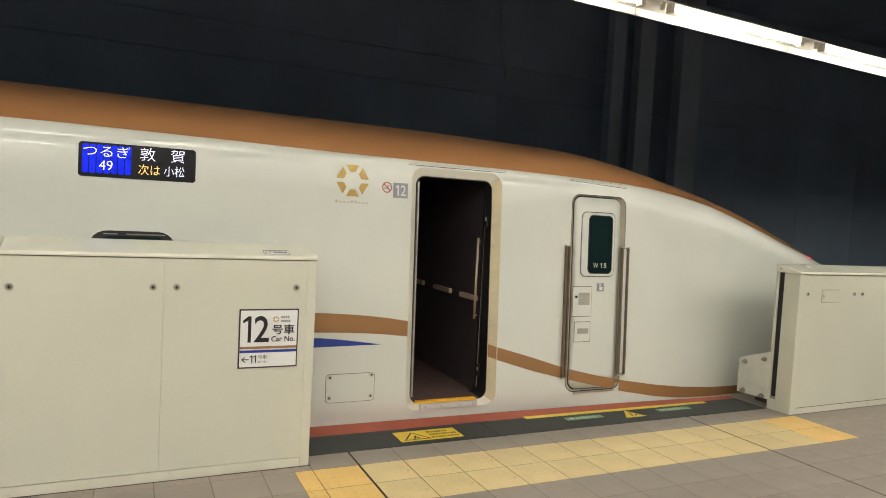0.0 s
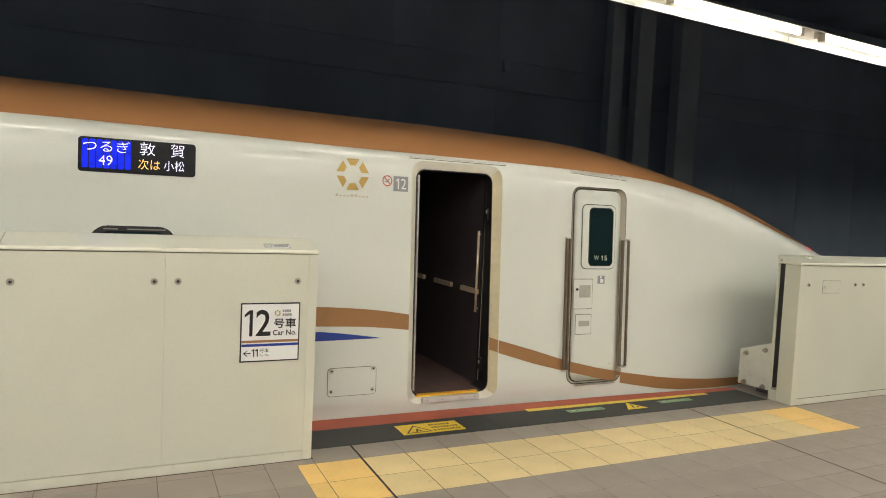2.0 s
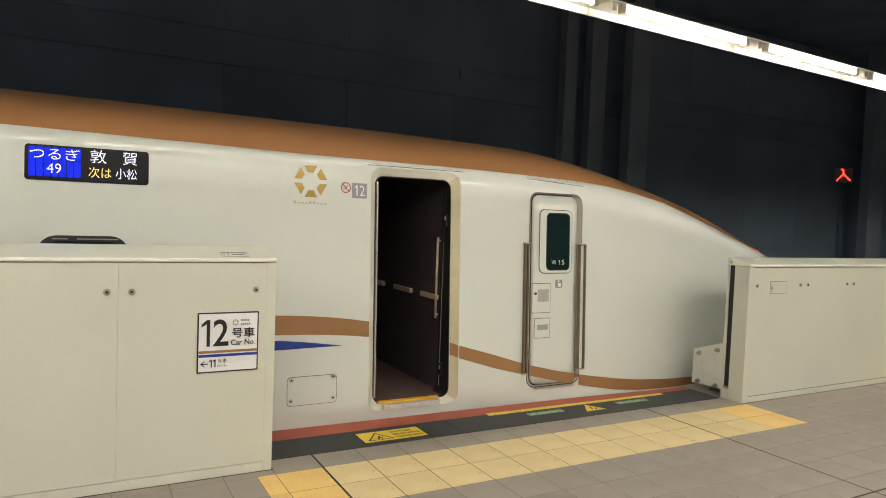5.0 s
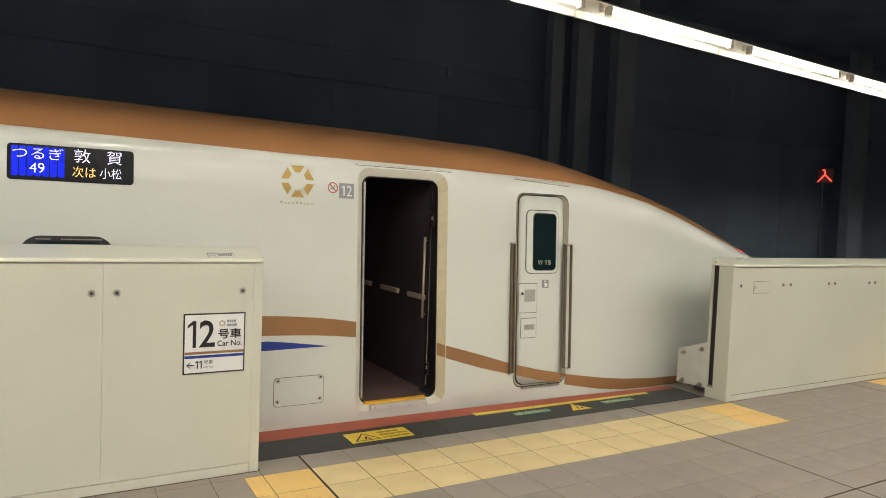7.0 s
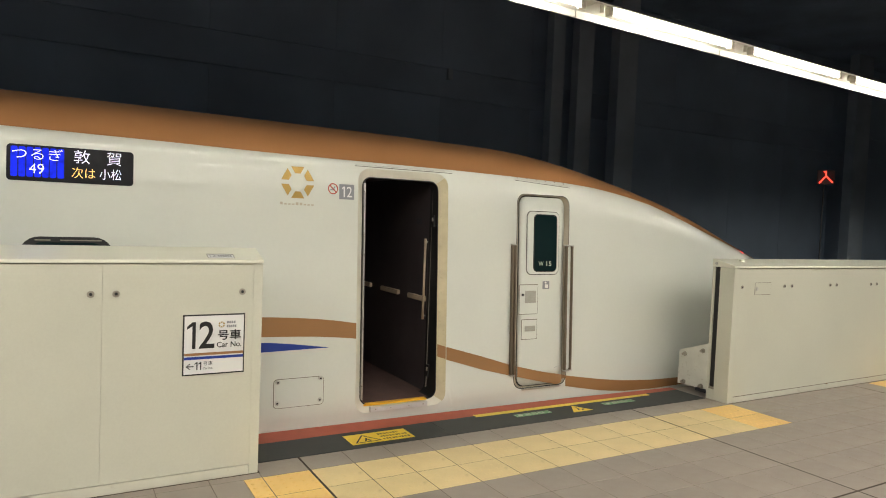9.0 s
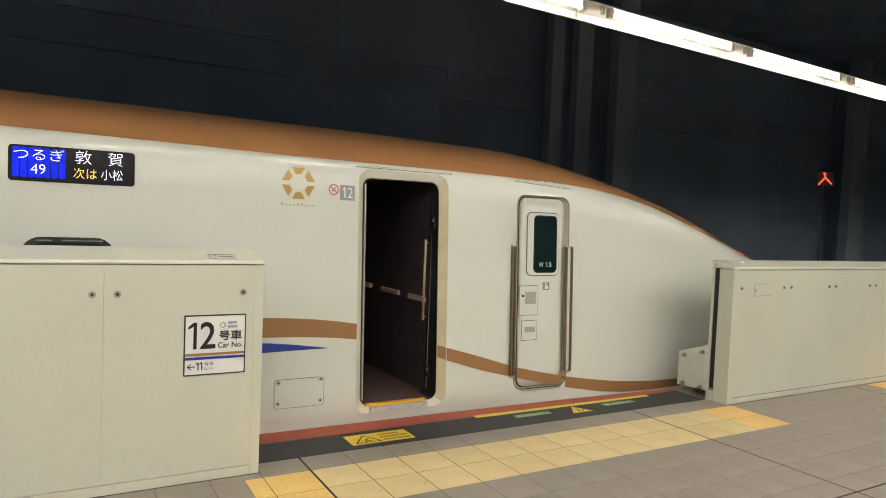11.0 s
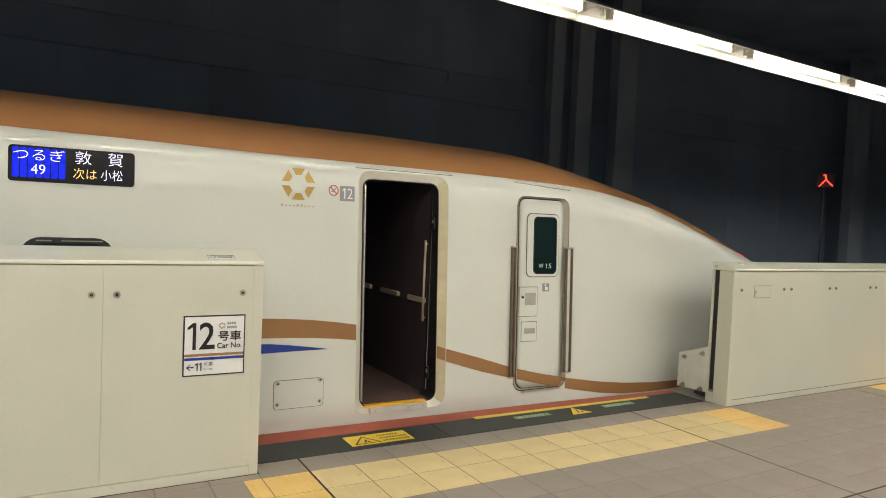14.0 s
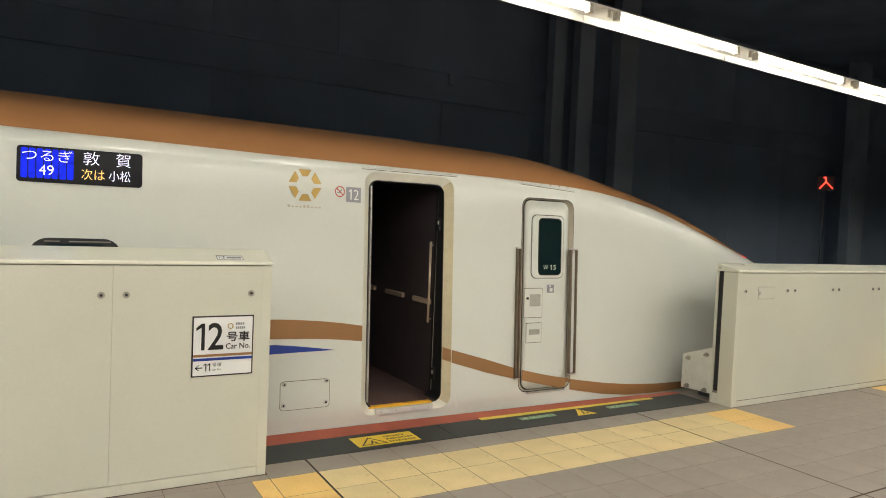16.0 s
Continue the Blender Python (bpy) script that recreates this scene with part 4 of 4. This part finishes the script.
# ---- film stickers on the floor ----
def floor_stickers():
    top = on_floor(0.0052)

    def sheet(name, pts, mat, label, category):
        t = thing(name, (sum(p[0] for p in pts) / len(pts), sum(p[1] for p in pts) / len(pts), 0.003), label, category)
        bm = bmesh.new()
        f = bm.faces.new([bm.verts.new((x, y, 0.0030)) for x, y in pts])
        r = bmesh.ops.extrude_face_region(bm, geom=[f])
        bmesh.ops.translate(bm, verts=[e for e in r["geom"] if isinstance(e, bmesh.types.BMVert)], vec=(0, 0, 0.0012))
        bmesh.ops.recalc_face_normals(bm, faces=bm.faces)
        part("film", bm, mat, t)
        return t
    w = sheet("floor_sticker", rect(0.412, 0.900, 0.303, 0.508), M_YELLOW, "yellow warning sticker with black triangle on the edge mat", "sticker")
    bm = bmesh.new()
    tri = [(0.440, 0.325), (0.650, 0.325), (0.545, 0.480)]
    c = (0.545, 0.377)
    small = [(c[0] + (x - c[0]) * 0.80, c[1] + (y - c[1]) * 0.80) for x, y in tri]
    for i in range(3):
        j = (i + 1) % 3
        flat([tri[i], tri[j], small[j], small[i]], top, bm)
    flat([(0.52, 0.345), (0.535, 0.345), (0.56, 0.40), (0.548, 0.41)], top, bm)
    flat([(0.555, 0.345), (0.575, 0.345), (0.560, 0.38), (0.548, 0.375)], top, bm)
    part("triangle", bm, M_BLACK, w)
    for y, n in ((0.455, 7), (0.400, 9), (0.345, 9)):
        bm = bmesh.new()
        for i in range(n):
            x = 0.66 + i * 0.0245
            flat(rect(x, x + 0.019, y + 0.003, y + 0.014), top, bm)
            flat(rect(x + 0.001, x + 0.018, y - 0.014, y - 0.002), top, bm)
        part("print_row", bm, M_BLACK, w, "row of small black print")
    sheet("yellow_line", [(1.583, 0.540), (3.53, 0.520), (3.53, 0.570), (1.583, 0.600)], M_YLINE, "worn yellow line on the dark edge mat", "floor marking")
    for a, b in ((1.900, 2.262), (2.868, 3.235)):
        s = sheet("green_sticker", rect(a, b, 0.412, 0.478), M_GREEN, "small green floor sticker with pale print on the edge mat", "sticker")
        bm = bmesh.new()
        for i in range(6):
            x = a + 0.105 + i * 0.033
            flat(rect(x, x + 0.024, 0.430, 0.443), top, bm)
            flat(rect(x + 0.003, x + 0.021, 0.448, 0.461), top, bm)
        part("print_bars", bm, M_PALEPRINT, s, "pale print")
        bm = bmesh.new()
        for x0, x1, y0, y1 in ((a + 0.006, b - 0.006, 0.416, 0.420), (a + 0.006, b - 0.006, 0.470, 0.474),
                               (a + 0.006, a + 0.012, 0.420, 0.470), (b - 0.012, b - 0.006, 0.420, 0.470)):
            flat(rect(x0, x1, y0, y1), top, bm)
        part("rim_line", bm, M_PALEPRINT, s, "thin pale border")
        part("round_mark", flat([(a + 0.055 + 0.024 * math.cos(q), 0.445 + 0.018 * math.sin(q)) for q in np.linspace(0, 5.8, 14)], top), M_PALEPRINT, s)
    t = sheet("triangle_sticker", [(2.440, 0.345), (2.655, 0.345), (2.555, 0.515)], M_YELLOW, "yellow triangular warning sticker on the edge mat", "sticker")
    bm = bmesh.new()
    flat([(2.52, 0.37), (2.535, 0.37), (2.56, 0.43), (2.548, 0.44)], top, bm)
    flat([(2.55, 0.37), (2.58, 0.375), (2.60, 0.40), (2.585, 0.405)], top, bm)
    flat([(2.555, 0.445), (2.570, 0.445), (2.570, 0.462), (2.555, 0.462)], top, bm)
    part("pictogram", bm, M_BLACK, t)


floor_stickers()


# ---- platform tiles, nearest ones as pieces ----
def tile_mesh(name, sx, sy, mat, rise=0.0):
    verts, faces = [], []
    c = 0.0015
    for z, k in ((-0.006, 0.0), (-0.0015, 0.0), (0.0, c)):
        verts += [(-sx / 2 + k, -sy / 2 + k, z), (sx / 2 - k, -sy / 2 + k, z), (sx / 2 - k, sy / 2 - k, z), (-sx / 2 + k, sy / 2 - k, z)]
    faces.append((8, 9, 10, 11))
    for l in (0, 4):
        for i in range(4):
            j = (i + 1) % 4
            faces.append((l + i, l + j, l + 4 + j, l + 4 + i))
    if rise:
        for ix in range(int(round(sx / 0.06))):
            for iy in range(int(round(sy / 0.06))):
                cx, cy = -sx / 2 + (ix + 0.5) * 0.06, -sy / 2 + (iy + 0.5) * 0.06
                b = len(verts)
                for r, z in ((0.012, 0.0001), (0.007, rise)):
                    verts += [(cx + r * math.cos(math.pi * q / 3), cy + r * math.sin(math.pi * q / 3), z) for q in range(6)]
                faces += [(b + q, b + (q + 1) % 6, b + 6 + (q + 1) % 6, b + 6 + q) for q in range(6)]
                faces.append(tuple(b + 6 + q for q in range(6)))
    me = bpy.data.meshes.new(name)
    me.from_pydata(verts, [], faces)
    me.materials.append(mat)
    return me


TILES = {}


def lay(name, x0, x1, y0, y1, mat, rise=0.0):
    key = (name, round(x1 - x0, 3), round(y1 - y0, 3), mat.name)
    if key not in TILES:
        TILES[key] = tile_mesh(name, x1 - x0, y1 - y0, mat, rise)
    ob = new(name, TILES[key])
    ob.parent = platform
    ob.location = ((x0 + x1) / 2, (y0 + y1) / 2, 0.0)
    return ob


G = 0.0020
cols = [round(i * 0.3, 3) for i in range(-30, 100)]
rows = [0.238, 0.0, -0.3, -0.6, -0.9, -1.2, -1.5, -1.692]
rows2 = [round(-1.704 - 0.3 * i, 3) for i in range(34)]


def gaps(x):
    """Joint half-widths: every tenth joint is a wider movement joint."""
    return 0.0068 if round(x / 0.3) % 10 == 0 else G


def movement_joints():
    for x in (-6, -3, 0, 3, 6, 9):
        part("movement_joint", box(x - 0.0066, x + 0.0066, -8, 0.238, -0.003, -0.0006), M_JOINT, platform, "dark brown movement joint")
    part("movement_joint", box(-9, 29, -1.7035, -1.6925, -0.003, -0.0004), M_JOINT, platform, "dark brown movement joint")


movement_joints()


def pave():
    rest_v, rest_f = [], []

    def plain(x0, x1, y0, y1):
        b = len(rest_v)
        c = 0.0015
        rest_v.extend([(x0, y0, -0.006), (x1, y0, -0.006), (x1, y1, -0.006), (x0, y1, -0.006),
                       (x0 + c, y0 + c, 0), (x1 - c, y0 + c, 0), (x1 - c, y1 - c, 0), (x0 + c, y1 - c, 0)])
        rest_f.append((b + 4, b + 5, b + 6, b + 7))
        for i in range(4):
            j = (i + 1) % 4
            rest_f.append((b + i, b + j, b + 4 + j, b + 4 + i))

    for bands in (rows, rows2):
        for ya, yb in zip(bands, bands[1:]):
            for xa, xb in zip(cols, cols[1:]):
                x0, x1, y0, y1 = xa + gaps(xa), xb - gaps(xb), yb + G, ya - G
                tact = -0.61 < yb and ya < 0.01
                if tact and (-0.31 < xa < 3.7 or 6.05 < xa < 10.3):
                    orange = xa < -0.01 or 3.55 < xa or xa > 6.05
                    lay("tactile_tile", x0 + 0.001, x1 - 0.001, y0 + 0.001, y1 - 0.001, M_TACTO if orange else M_TACT, 0.0030 if orange else 0.0016)
                    continue
                if tact and abs(xa - 3.9) < 0.01:
                    lay("tactile_tile", x0, 4.022, y0, y1, M_TACTO, 0.0035)
                    x0 = 4.025
                if tact and abs(xa + 0.6) < 0.01:
                    lay("tactile_tile", -0.410, x1, y0, y1, M_TACTO, 0.0035)
                    x1 = -0.413
                if -2.5 < xa < 5.9 and yb > -2.95:
                    lay("floor_tile", x0, x1, y0, y1, M_TILE)
                else:
                    plain(x0, x1, y0, y1)
    me = bpy.data.meshes.new("floor_tiles")
    me.from_pydata(rest_v, [], rest_f)
    me.materials.append(M_TILE)
    ob = new("floor_tiles", me)
    ob.parent = platform
    tagged(ob, kind="stuff")


pave()
